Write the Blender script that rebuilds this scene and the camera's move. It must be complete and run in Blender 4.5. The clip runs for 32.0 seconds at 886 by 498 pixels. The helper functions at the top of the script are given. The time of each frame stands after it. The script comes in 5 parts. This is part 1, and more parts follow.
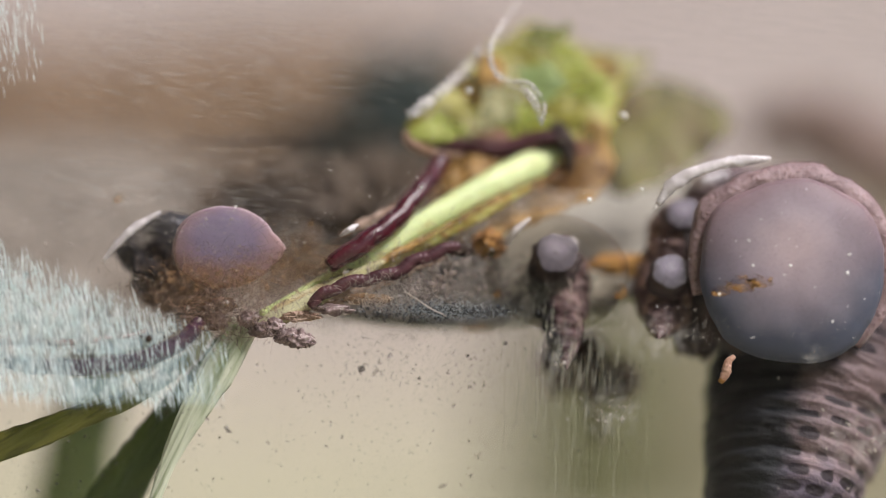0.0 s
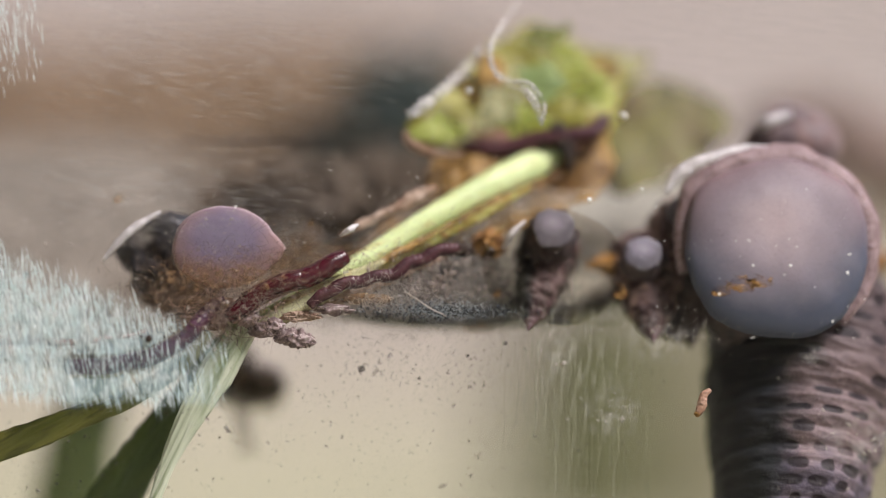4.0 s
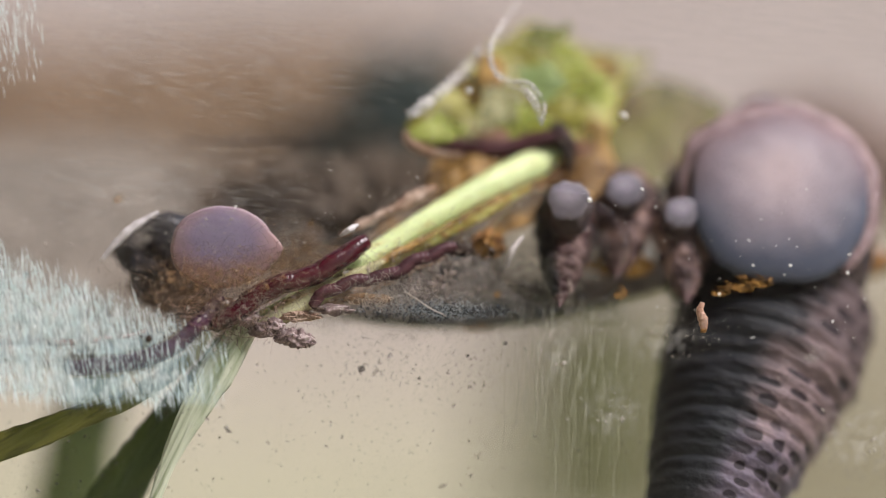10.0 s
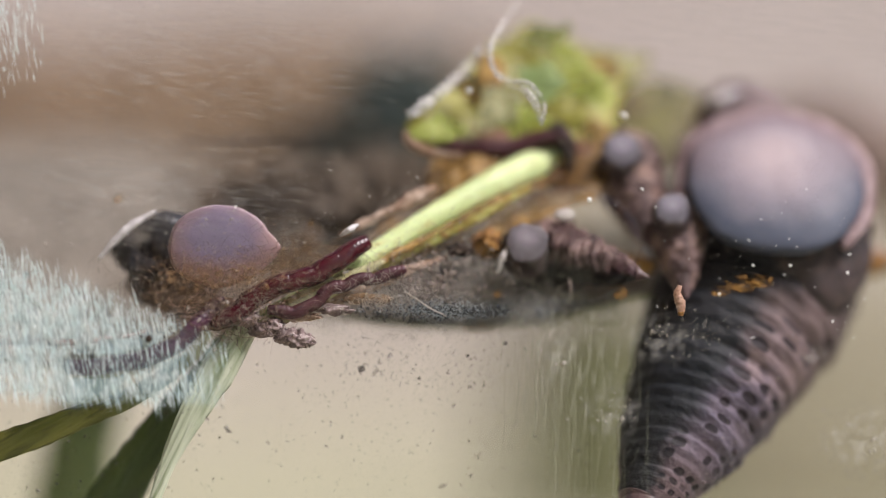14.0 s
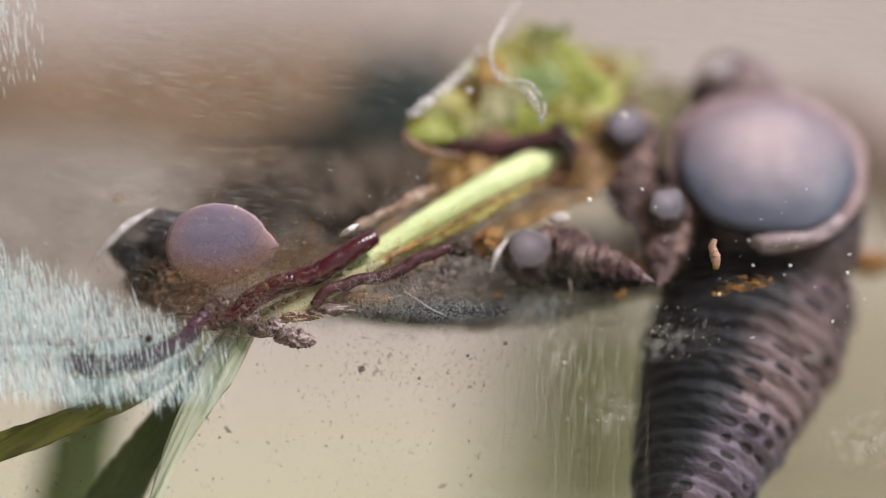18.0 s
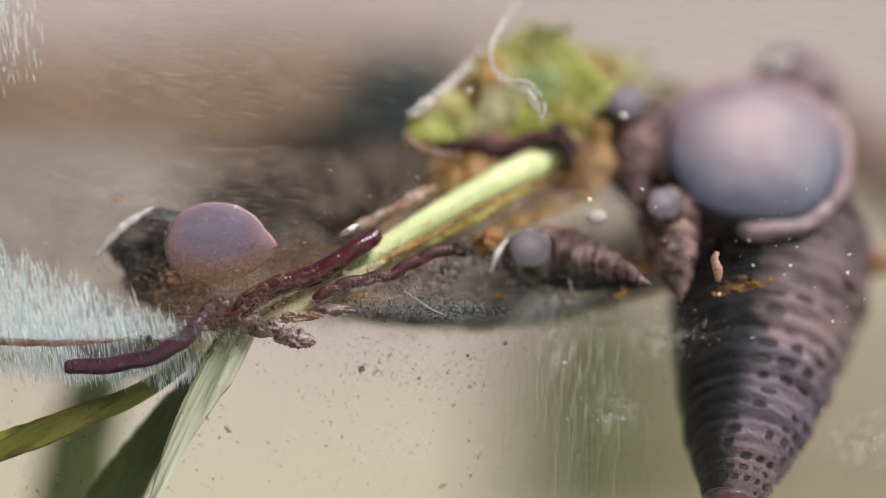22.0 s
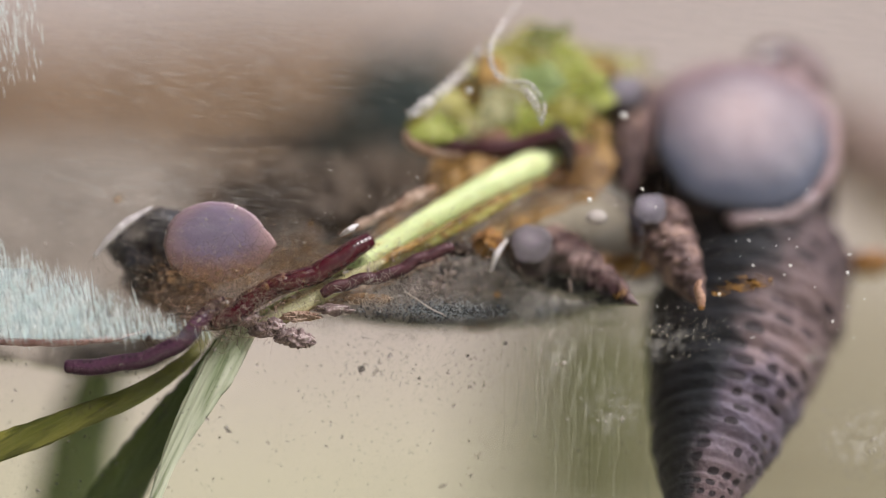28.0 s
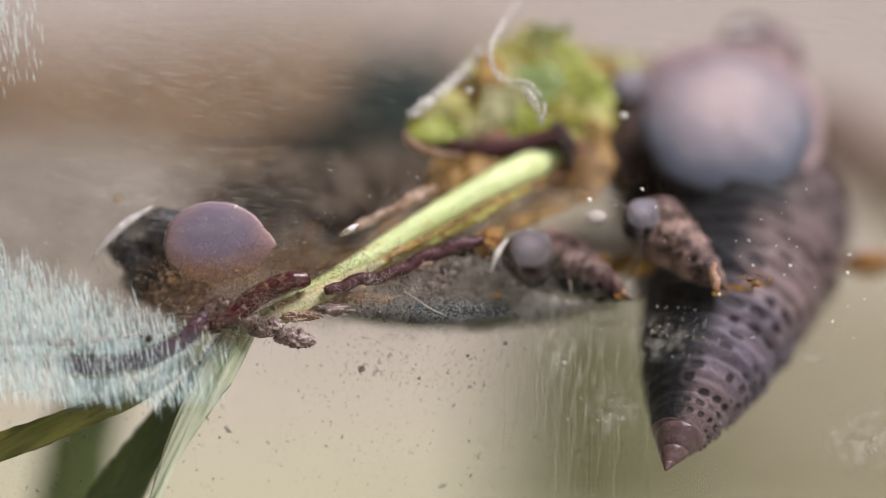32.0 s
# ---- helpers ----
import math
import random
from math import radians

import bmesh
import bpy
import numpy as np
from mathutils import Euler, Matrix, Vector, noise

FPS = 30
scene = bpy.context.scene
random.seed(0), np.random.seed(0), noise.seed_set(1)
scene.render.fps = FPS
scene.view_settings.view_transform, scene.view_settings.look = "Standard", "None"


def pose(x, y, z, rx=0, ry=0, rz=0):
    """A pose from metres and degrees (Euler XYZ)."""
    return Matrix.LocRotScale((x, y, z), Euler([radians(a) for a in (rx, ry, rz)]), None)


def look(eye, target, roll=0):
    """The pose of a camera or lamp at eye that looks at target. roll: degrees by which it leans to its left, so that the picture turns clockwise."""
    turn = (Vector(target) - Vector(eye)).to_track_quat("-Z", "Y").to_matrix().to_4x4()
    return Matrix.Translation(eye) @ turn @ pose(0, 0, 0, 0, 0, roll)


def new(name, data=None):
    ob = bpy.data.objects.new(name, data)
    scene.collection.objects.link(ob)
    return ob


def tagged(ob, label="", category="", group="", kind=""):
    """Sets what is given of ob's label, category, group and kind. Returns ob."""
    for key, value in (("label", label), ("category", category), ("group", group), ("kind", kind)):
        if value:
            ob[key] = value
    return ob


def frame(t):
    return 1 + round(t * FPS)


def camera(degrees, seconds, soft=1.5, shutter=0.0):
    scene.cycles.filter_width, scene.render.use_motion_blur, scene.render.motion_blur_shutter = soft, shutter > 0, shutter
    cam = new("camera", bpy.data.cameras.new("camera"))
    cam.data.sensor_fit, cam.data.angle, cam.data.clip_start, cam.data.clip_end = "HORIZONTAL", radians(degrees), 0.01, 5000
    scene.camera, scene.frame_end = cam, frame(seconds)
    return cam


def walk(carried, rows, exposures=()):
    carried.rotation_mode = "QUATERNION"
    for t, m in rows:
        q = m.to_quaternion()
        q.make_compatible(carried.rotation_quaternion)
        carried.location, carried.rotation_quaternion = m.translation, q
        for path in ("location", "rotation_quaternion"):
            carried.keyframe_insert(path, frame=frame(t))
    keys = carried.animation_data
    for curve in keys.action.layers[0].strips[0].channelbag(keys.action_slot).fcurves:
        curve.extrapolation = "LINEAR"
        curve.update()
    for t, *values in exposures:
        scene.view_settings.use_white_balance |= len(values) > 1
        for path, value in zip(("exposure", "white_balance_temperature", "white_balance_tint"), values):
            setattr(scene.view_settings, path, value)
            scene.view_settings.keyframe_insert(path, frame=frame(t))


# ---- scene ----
MM = 0.001
EYE_D = 127.0          # millimetres from the lens to the glass
PX = 1.0 / 35.0        # millimetres per plan unit at the glass
EYE_Z = 0.040          # height of the lens over the table


def W(u, v, d=0.0):
    """A place by plan units across (u) and down (v) the view, d millimetres behind the glass."""
    k = (EYE_D + d) / EYE_D * PX
    return Vector(((u - 784) * k * MM, d * MM, EYE_Z - (v - 441) * k * MM))


def U(n, d=0.0):
    """A length of n plan units at depth d, in metres."""
    return n * PX * MM * (EYE_D + d) / EYE_D


# camera: still, close before the glass, shallow focus
cam = camera(2 * math.degrees(math.atan(22.4 / EYE_D)), 32.0, soft=0.8)
cam.data.dof.use_dof = True
cam.data.dof.focus_distance = (EYE_D + 1.3) * MM
cam.data.dof.aperture_fstop = 7.2
still = look((0, -EYE_D * MM, EYE_Z), (0, 0, EYE_Z))
walk(cam, [(0, still), (32.0, still)])

# daylight: bright overcast sky, soft sun from the upper right before the glass
SUN_DIR = Vector((0.50, -0.37, 0.785)).normalized()
world = bpy.data.worlds.new("daylight")
scene.world = world
world.use_nodes = True
wn = world.node_tree.nodes
sky = wn.new("ShaderNodeTexSky")
sky.sky_type = "NISHITA"
sky.sun_disc = False
sky.sun_elevation = math.asin(SUN_DIR.z)
sky.sun_rotation = math.atan2(SUN_DIR.x, SUN_DIR.y)
world.node_tree.links.new(sky.outputs[0], wn["Background"].inputs[0])
wn["Background"].inputs[1].default_value = 0.058
sun = new("sun", bpy.data.lights.new("sun", "SUN"))
sun.data.energy, sun.data.angle, sun.data.color = 3.75, radians(20), (1.0, 0.925, 0.94)
sun.matrix_world = look(SUN_DIR, (0, 0, 0))
scene.view_settings.exposure = 0.37


# ---------- materials ----------
def mat(name, c1, c2, scale=900, rough=0.6, bump=0.3, c3=None, fine=None, sss=0.0, coat=0.0, alpha=None,
        stretch=(1, 1, 1), dist=0.0, spec=0.5, edge=(0.35, 0.65), uv_fade=False, turn=0.0):
    """Two or three colours mixed by noise at two scales (per metre), with relief."""
    m = bpy.data.materials.new(name)
    m.use_nodes = True
    nt = m.node_tree
    N, L = nt.nodes, nt.links
    b = N["Principled BSDF"]
    tc = N.new("ShaderNodeTexCoord")
    mp = N.new("ShaderNodeMapping")
    mp.vector_type = "TEXTURE"
    mp.inputs["Scale"].default_value = tuple(1.0 / x for x in stretch)
    mp.inputs["Rotation"].default_value = (0, radians(turn), 0)
    L.new(tc.outputs["Object"], mp.inputs[0])
    n1 = N.new("ShaderNodeTexNoise")
    n1.inputs["Scale"].default_value, n1.inputs["Detail"].default_value = scale, 6
    n1.inputs["Distortion"].default_value = dist
    n2 = N.new("ShaderNodeTexNoise")
    n2.inputs["Scale"].default_value, n2.inputs["Detail"].default_value = (fine or scale * 6), 4
    L.new(mp.outputs[0], n1.inputs[0]), L.new(mp.outputs[0], n2.inputs[0])
    r = N.new("ShaderNodeValToRGB")
    r.color_ramp.elements[0].position, r.color_ramp.elements[1].position = edge
    r.color_ramp.elements[0].color, r.color_ramp.elements[1].color = (*c1, 1), (*c2, 1)
    L.new(n1.outputs[0], r.inputs[0])
    col = r.outputs[0]
    mx = N.new("ShaderNodeMix")
    mx.data_type = "RGBA"
    rr = N.new("ShaderNodeValToRGB")
    rr.color_ramp.elements[0].position, rr.color_ramp.elements[1].position = 0.52, 0.68
    L.new(n2.outputs[0], rr.inputs[0])
    L.new(rr.outputs[0], mx.inputs[0])
    L.new(col, mx.inputs[6])
    mx.inputs[7].default_value = (*(c3 or tuple(x * 0.72 for x in c1)), 1)
    L.new(mx.outputs[2], b.inputs["Base Color"])
    b.inputs["Roughness"].default_value = rough
    b.inputs["Specular IOR Level"].default_value = spec
    b.inputs["Coat Weight"].default_value = coat
    b.inputs["Coat Roughness"].default_value = 0.12
    if sss:
        b.inputs["Subsurface Weight"].default_value = sss
        b.inputs["Subsurface Radius"].default_value = (1.0, 0.8, 0.7)
        b.inputs["Subsurface Scale"].default_value = 0.0006
    if bump:
        bp = N.new("ShaderNodeBump")
        bp.inputs["Strength"].default_value = bump
        bp.inputs["Distance"].default_value = 0.3 / scale
        ad = N.new("ShaderNodeMath")
        L.new(n1.outputs[0], ad.inputs[0]), L.new(n2.outputs[0], ad.inputs[1])
        L.new(ad.outputs[0], bp.inputs["Height"])
        L.new(bp.outputs[0], b.inputs["Normal"])
    if alpha is not None:
        if isinstance(alpha, tuple):
            ra = N.new("ShaderNodeMapRange")
            ra.inputs[3].default_value, ra.inputs[4].default_value = alpha
            ra.inputs[1].default_value, ra.inputs[2].default_value = 0.35, 0.65
            L.new(n1.outputs[0], ra.inputs[0])
            out = ra.outputs[0]
            if uv_fade:
                uvm, sp, mu = N.new("ShaderNodeUVMap"), N.new("ShaderNodeSeparateXYZ"), N.new("ShaderNodeMath")
                mu.operation = "MULTIPLY"
                L.new(uvm.outputs[0], sp.inputs[0]), L.new(sp.outputs[0], mu.inputs[0]), L.new(out, mu.inputs[1])
                out = mu.outputs[0]
            L.new(out, b.inputs["Alpha"])
        else:
            b.inputs["Alpha"].default_value = alpha
    return m


def sole_material(name, centre, edge, tint, blotch=0.22, crown=None, grain=0.15):
    """Snail sole: pale in the middle, slate towards the rim, faint freckles; crown: pigment of the upper rim."""
    m = bpy.data.materials.new(name)
    m.use_nodes = True
    N, L = m.node_tree.nodes, m.node_tree.links
    b = N["Principled BSDF"]
    tc = N.new("ShaderNodeTexCoord")
    at = N.new("ShaderNodeUVMap")
    sep = N.new("ShaderNodeSeparateXYZ")
    L.new(at.outputs[0], sep.inputs[0])
    nz = N.new("ShaderNodeTexNoise")
    nz.inputs["Scale"].default_value, nz.inputs["Detail"].default_value = 700, 5
    L.new(tc.outputs["Object"], nz.inputs[0])
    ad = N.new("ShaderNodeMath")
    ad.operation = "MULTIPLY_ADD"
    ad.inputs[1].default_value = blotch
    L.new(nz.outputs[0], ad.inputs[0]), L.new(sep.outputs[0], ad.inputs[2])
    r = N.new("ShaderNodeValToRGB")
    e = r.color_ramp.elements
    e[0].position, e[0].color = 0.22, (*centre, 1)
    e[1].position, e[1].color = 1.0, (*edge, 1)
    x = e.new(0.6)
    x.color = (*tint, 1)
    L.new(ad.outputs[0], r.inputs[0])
    n2 = N.new("ShaderNodeTexNoise")
    n2.inputs["Scale"].default_value = 5200
    L.new(tc.outputs["Object"], n2.inputs[0])
    mx = N.new("ShaderNodeMix")
    mx.data_type, mx.blend_type = "RGBA", "MULTIPLY"
    mx.inputs[0].default_value = grain
    skin = r.outputs[0]
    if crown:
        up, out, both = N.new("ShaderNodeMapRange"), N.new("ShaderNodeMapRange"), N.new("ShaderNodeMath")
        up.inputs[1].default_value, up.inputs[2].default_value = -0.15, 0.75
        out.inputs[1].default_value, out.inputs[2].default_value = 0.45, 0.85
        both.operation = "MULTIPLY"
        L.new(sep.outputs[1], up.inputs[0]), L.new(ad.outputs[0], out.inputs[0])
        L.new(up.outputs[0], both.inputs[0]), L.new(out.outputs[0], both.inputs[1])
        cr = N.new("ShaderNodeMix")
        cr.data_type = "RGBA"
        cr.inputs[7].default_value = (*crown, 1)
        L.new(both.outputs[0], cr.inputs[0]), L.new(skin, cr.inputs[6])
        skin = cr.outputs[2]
    L.new(skin, mx.inputs[6]), L.new(n2.outputs[0], mx.inputs[7])
    L.new(mx.outputs[2], b.inputs["Base Color"])
    b.inputs["Roughness"].default_value = 0.55
    b.inputs["Specular IOR Level"].default_value = 0.3
    b.inputs["Subsurface Weight"].default_value = 0.35
    b.inputs["Subsurface Radius"].default_value = (1, 0.85, 0.8)
    b.inputs["Subsurface Scale"].default_value = 0.0008
    bp = N.new("ShaderNodeBump")
    bp.inputs["Strength"].default_value, bp.inputs["Distance"].default_value = 0.07, 0.0001
    L.new(n2.outputs[0], bp.inputs["Height"]), L.new(bp.outputs[0], b.inputs["Normal"])
    return m


def shell_material(name, base, pale, spot, cover=0.5, blue=None, flank_shade_crust=None, cells=16.0, mottle=420, rows=2.0, zones=None, ribs=1.6):
    """Turreted shell: spiral rows of dark dashes on a mottled ground; UV runs round (x) and along the spiral rows (y)."""
    m = bpy.data.materials.new(name)
    m.use_nodes = True
    N, L = m.node_tree.nodes, m.node_tree.links
    b = N["Principled BSDF"]

    def math_node(op, a, bb=None):
        n = N.new("ShaderNodeMath")
        n.operation = op
        for i, x in enumerate((a, bb)):
            if x is None:
                continue
            if isinstance(x, (int, float)):
                n.inputs[i].default_value = x
            else:
                L.new(x, n.inputs[i])
        return n.outputs[0]
    uv = N.new("ShaderNodeUVMap")
    sep = N.new("ShaderNodeSeparateXYZ")
    L.new(uv.outputs[0], sep.inputs[0])
    tc = N.new("ShaderNodeTexCoord")
    wob = N.new("ShaderNodeTexNoise")
    wob.inputs["Scale"].default_value = 1100
    L.new(tc.outputs["Object"], wob.inputs[0])
    v = math_node("ADD", sep.outputs[1], math_node("MULTIPLY", wob.outputs[0], 0.13))
    f = math_node("FRACT", v)
    row = math_node("FLOOR", v)
    wn1 = N.new("ShaderNodeTexWhiteNoise")
    wn1.noise_dimensions = "1D"
    L.new(row, wn1.inputs["W"])
    cu = math_node("ADD", math_node("MULTIPLY", sep.outputs[0], cells), math_node("ADD", math_node("MULTIPLY", wn1.outputs[0], 7.0), math_node("MULTIPLY", wob.outputs[0], 0.45)))
    cb = N.new("ShaderNodeCombineXYZ")
    L.new(math_node("FLOOR", cu), cb.inputs[0])
    L.new(row, cb.inputs[1])
    wn2 = N.new("ShaderNodeTexWhiteNoise")
    wn2.noise_dimensions = "2D"
    L.new(cb.outputs[0], wn2.inputs["Vector"])
    some = N.new("ShaderNodeMapRange")
    some.inputs[1].default_value, some.inputs[2].default_value = cover - 0.06, cover + 0.16
    L.new(wn2.outputs[0], some.inputs[0])
    sc = N.new("ShaderNodeSeparateColor")
    L.new(wn2.outputs["Color"], sc.inputs[0])
    # half width and half height of each dash, uneven from cell to cell and from row to row
    half_w = math_node("ADD", 0.22, math_node("MULTIPLY", sc.outputs[1], 0.24))
    half_h = math_node("ADD", 0.20, math_node("MULTIPLY", math_node("FRACT", math_node("MULTIPLY", wn1.outputs[0], 13.0)), 0.22))
    dx = math_node("POWER", math_node("DIVIDE", math_node("ABSOLUTE", math_node("SUBTRACT", math_node("FRACT", cu), 0.5)), half_w), 2.6)
    dy = math_node("POWER", math_node("DIVIDE", math_node("ABSOLUTE", math_node("SUBTRACT", f, 0.5)), half_h), 2.6)
    dash = N.new("ShaderNodeMapRange")
    dash.inputs[1].default_value, dash.inputs[2].default_value = 1.25, 0.55
    L.new(math_node("ADD", dx, dy), dash.inputs[0])
    spotf = math_node("MULTIPLY", dash.outputs[0], some.outputs[0])
    n1 = N.new("ShaderNodeTexNoise")
    n1.inputs["Scale"].default_value, n1.inputs["Detail"].default_value = mottle, 8
    L.new(tc.outputs["Object"], n1.inputs[0])
    r = N.new("ShaderNodeValToRGB")
    e = r.color_ramp.elements
    e[0].position, e[0].color = 0.36, (*base, 1)
    e[1].position, e[1].color = 0.66, (*pale, 1)
    if blue:
        x = e.new(0.5)
        x.color = (*blue, 1)
    L.new(n1.outputs[0], r.inputs[0])
    ground = r.outputs[0]
    if zones:  # mottled pigment from tip to mouth, its mouth end darkened for shade
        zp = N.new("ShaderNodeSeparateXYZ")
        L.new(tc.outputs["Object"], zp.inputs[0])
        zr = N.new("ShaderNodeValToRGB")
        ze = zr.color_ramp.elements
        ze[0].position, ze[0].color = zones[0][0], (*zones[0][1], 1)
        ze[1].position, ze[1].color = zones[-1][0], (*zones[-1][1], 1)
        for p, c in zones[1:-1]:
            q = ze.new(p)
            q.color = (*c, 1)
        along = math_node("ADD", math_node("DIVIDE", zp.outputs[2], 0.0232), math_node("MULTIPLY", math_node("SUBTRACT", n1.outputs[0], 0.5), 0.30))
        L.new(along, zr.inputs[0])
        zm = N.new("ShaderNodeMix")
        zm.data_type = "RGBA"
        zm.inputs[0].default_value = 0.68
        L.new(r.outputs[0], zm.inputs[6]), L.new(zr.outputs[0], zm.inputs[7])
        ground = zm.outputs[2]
    n3 = N.new("ShaderNodeTexNoise")
    n3.inputs["Scale"].default_value, n3.inputs["Detail"].default_value = 4200, 6
    L.new(tc.outputs["Object"], n3.inputs[0])
    mo = N.new("ShaderNodeMix")
    mo.data_type, mo.blend_type = "RGBA", "OVERLAY"
    mo.inputs[0].default_value = 0.5
    L.new(ground, mo.inputs[6]), L.new(n3.outputs[0], mo.inputs[7])
    groove = N.new("ShaderNodeMapRange")
    groove.inputs[1].default_value, groove.inputs[2].default_value = 0.42, 0.5
    L.new(math_node("ABSOLUTE", math_node("SUBTRACT", f, 0.5)), groove.inputs[0])
    g = N.new("ShaderNodeMix")
    g.data_type = "RGBA"
    L.new(math_node("MULTIPLY", groove.outputs[0], 0.20), g.inputs[0])
    L.new(mo.outputs[2], g.inputs[6])
    g.inputs[7].default_value = (*[x * 0.45 for x in base], 1)
    mx = N.new("ShaderNodeMix")
    mx.data_type = "RGBA"
    L.new(math_node("MULTIPLY", spotf, 0.93), mx.inputs[0])
    seam = N.new("ShaderNodeMapRange")  # shade in the crease between the whorls, painted as a dark line
    seam.inputs[1].default_value, seam.inputs[2].default_value = 0.33, 0.49
    L.new(math_node("ABSOLUTE", math_node("SUBTRACT", math_node("FRACT", math_node("DIVIDE", v, rows)), 0.5)), seam.inputs[0])
    sm = N.new("ShaderNodeMix")
    sm.data_type = "RGBA"
    L.new(math_node("MULTIPLY", seam.outputs[0], 0.12), sm.inputs[0])
    L.new(g.outputs[2], sm.inputs[6])
    sm.inputs[7].default_value = (*[x * 0.5 for x in base], 1)
    L.new(sm.outputs[2], mx.inputs[6])
    mx.inputs[7].default_value = (*spot, 1)
    L.new(mx.outputs[2], b.inputs["Base Color"])
    if flank_shade_crust:  # painted shade down the large shell's flank; black rim on the small one
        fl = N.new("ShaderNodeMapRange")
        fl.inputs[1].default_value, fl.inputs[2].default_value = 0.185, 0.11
        side = math_node("ABSOLUTE", math_node("SUBTRACT", sep.outputs[0], flank_shade_crust))
        if zones:  # the painted dark flank widens towards the mouth
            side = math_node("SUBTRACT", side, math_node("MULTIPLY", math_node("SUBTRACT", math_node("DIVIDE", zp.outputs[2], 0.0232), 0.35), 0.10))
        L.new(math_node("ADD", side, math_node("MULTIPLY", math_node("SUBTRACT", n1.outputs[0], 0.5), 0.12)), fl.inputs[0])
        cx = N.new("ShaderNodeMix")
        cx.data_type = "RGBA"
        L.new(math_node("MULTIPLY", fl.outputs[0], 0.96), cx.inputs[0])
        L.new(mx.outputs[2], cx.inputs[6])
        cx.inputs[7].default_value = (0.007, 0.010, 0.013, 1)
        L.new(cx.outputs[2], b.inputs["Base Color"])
    b.inputs["Roughness"].default_value = 0.62
    b.inputs["Specular IOR Level"].default_value = 0.35
    bp = N.new("ShaderNodeBump")
    bp.inputs["Strength"].default_value, bp.inputs["Distance"].default_value = 0.5, 0.00012
    h = math_node("ADD", n3.outputs[0], math_node("MULTIPLY", math_node("ABSOLUTE", math_node("SUBTRACT", f, 0.5)), -ribs))
    L.new(h, bp.inputs["Height"]), L.new(bp.outputs[0], b.inputs["Normal"])
    return m


def clear_material(name, gloss=0.1, ior=1.33, tint=(1, 1, 1), most=1.0):
    """Thin clear glass or water skin: see-through, with a mirror share that grows at the rim."""
    m = bpy.data.materials.new(name)
    m.use_nodes = True
    N, L = m.node_tree.nodes, m.node_tree.links
    N.remove(N["Principled BSDF"])
    t = N.new("ShaderNodeBsdfTransparent")
    t.inputs[0].default_value = (*tint, 1)
    g = N.new("ShaderNodeBsdfGlossy")
    g.inputs["Roughness"].default_value = gloss
    fr = N.new("ShaderNodeFresnel")
    fr.inputs[0].default_value = ior
    mx = N.new("ShaderNodeMixShader")
    cap = N.new("ShaderNodeMath")
    cap.operation = "MINIMUM"
    cap.inputs[1].default_value = most
    L.new(fr.outputs[0], cap.inputs[0])
    L.new(cap.outputs[0], mx.inputs[0]), L.new(t.outputs[0], mx.inputs[1]), L.new(g.outputs[0], mx.inputs[2])
    L.new(mx.outputs[0], N["Material Output"].inputs[0])
    return m


M_GLASS = clear_material("tank_glass", 0.03, 1.25)
M_BUBBLE = clear_material("bubble_skin", 0.01, 1.45, (0.92, 0.895, 0.845), 0.16)
M_CREAM = mat("bleached_leaf_patch", (0.42, 0.42, 0.20), (0.62, 0.60, 0.36), 700, 0.5, 0.2, alpha=(0.25, 0.85))
M_TABLE = mat("cream_table", (0.385, 0.38, 0.252), (0.44, 0.432, 0.295), 12, 0.6, 0.1)
M_WALL = mat("pale_wall", (0.54, 0.47, 0.45), (0.61, 0.545, 0.53), 9, 0.8, 0.05)
M_LOG = mat("brown_driftwood", (0.19, 0.125, 0.075), (0.32, 0.22, 0.14), 60, 0.8, 0.5, stretch=(0.3, 1, 1))
M_MOSS_TEAL = mat("teal_moss", (0.022, 0.040, 0.036), (0.075, 0.10, 0.085), 300, 0.9, 0.6)
M_MOSS = mat("dark_moss", (0.012, 0.016, 0.010), (0.05, 0.055, 0.04), 300, 0.9, 0.6)
M_SEDIMENT = mat("grey_brown_sediment", (0.19, 0.165, 0.13), (0.37, 0.325, 0.265), 160, 0.85, 0.7, fine=1800)
M_LENS = mat("slate_biofilm", (0.29, 0.28, 0.236), (0.50, 0.47, 0.38), 260, 0.6, 0.5, c3=(0.42, 0.41, 0.36), fine=3600)
M_SLATE = mat("dark_slate_silt", (0.030, 0.042, 0.055), (0.10, 0.118, 0.128), 700, 0.6, 0.6, c3=(0.26, 0.26, 0.24), fine=5200, alpha=(0.0, 0.9))
M_STALK = mat("far_green_stalk", (0.088, 0.094, 0.038), (0.138, 0.140, 0.062), 120, 0.7, 0.2, stretch=(1, 1, 0.1))
M_STEM = mat("pale_green_stem", (0.50, 0.62, 0.22), (0.72, 0.84, 0.44), 800, 0.5, 0.2, c3=(0.60, 0.60, 0.26), fine=2600,
             stretch=(0.10, 1, 1), sss=0.25, turn=-28.3)
M_SKIN = mat("pale_stem_skin", (0.46, 0.44, 0.20), (0.74, 0.74, 0.48), 900, 0.5, 0.5, c3=(0.50, 0.36, 0.16), fine=2600, stretch=(0.10, 1, 1), turn=-28.3)
M_BLADE = mat("dark_green_blade", (0.018, 0.042, 0.004), (0.075, 0.11, 0.014), 600, 0.6, 0.5, stretch=(1, 1, 0.1), fine=3000, turn=32)
M_BLADE_OLIVE = mat("olive_blade", (0.085, 0.098, 0.013), (0.23, 0.225, 0.045), 800, 0.42, 0.5, stretch=(0.1, 1, 1), fine=3000, turn=-27.9)
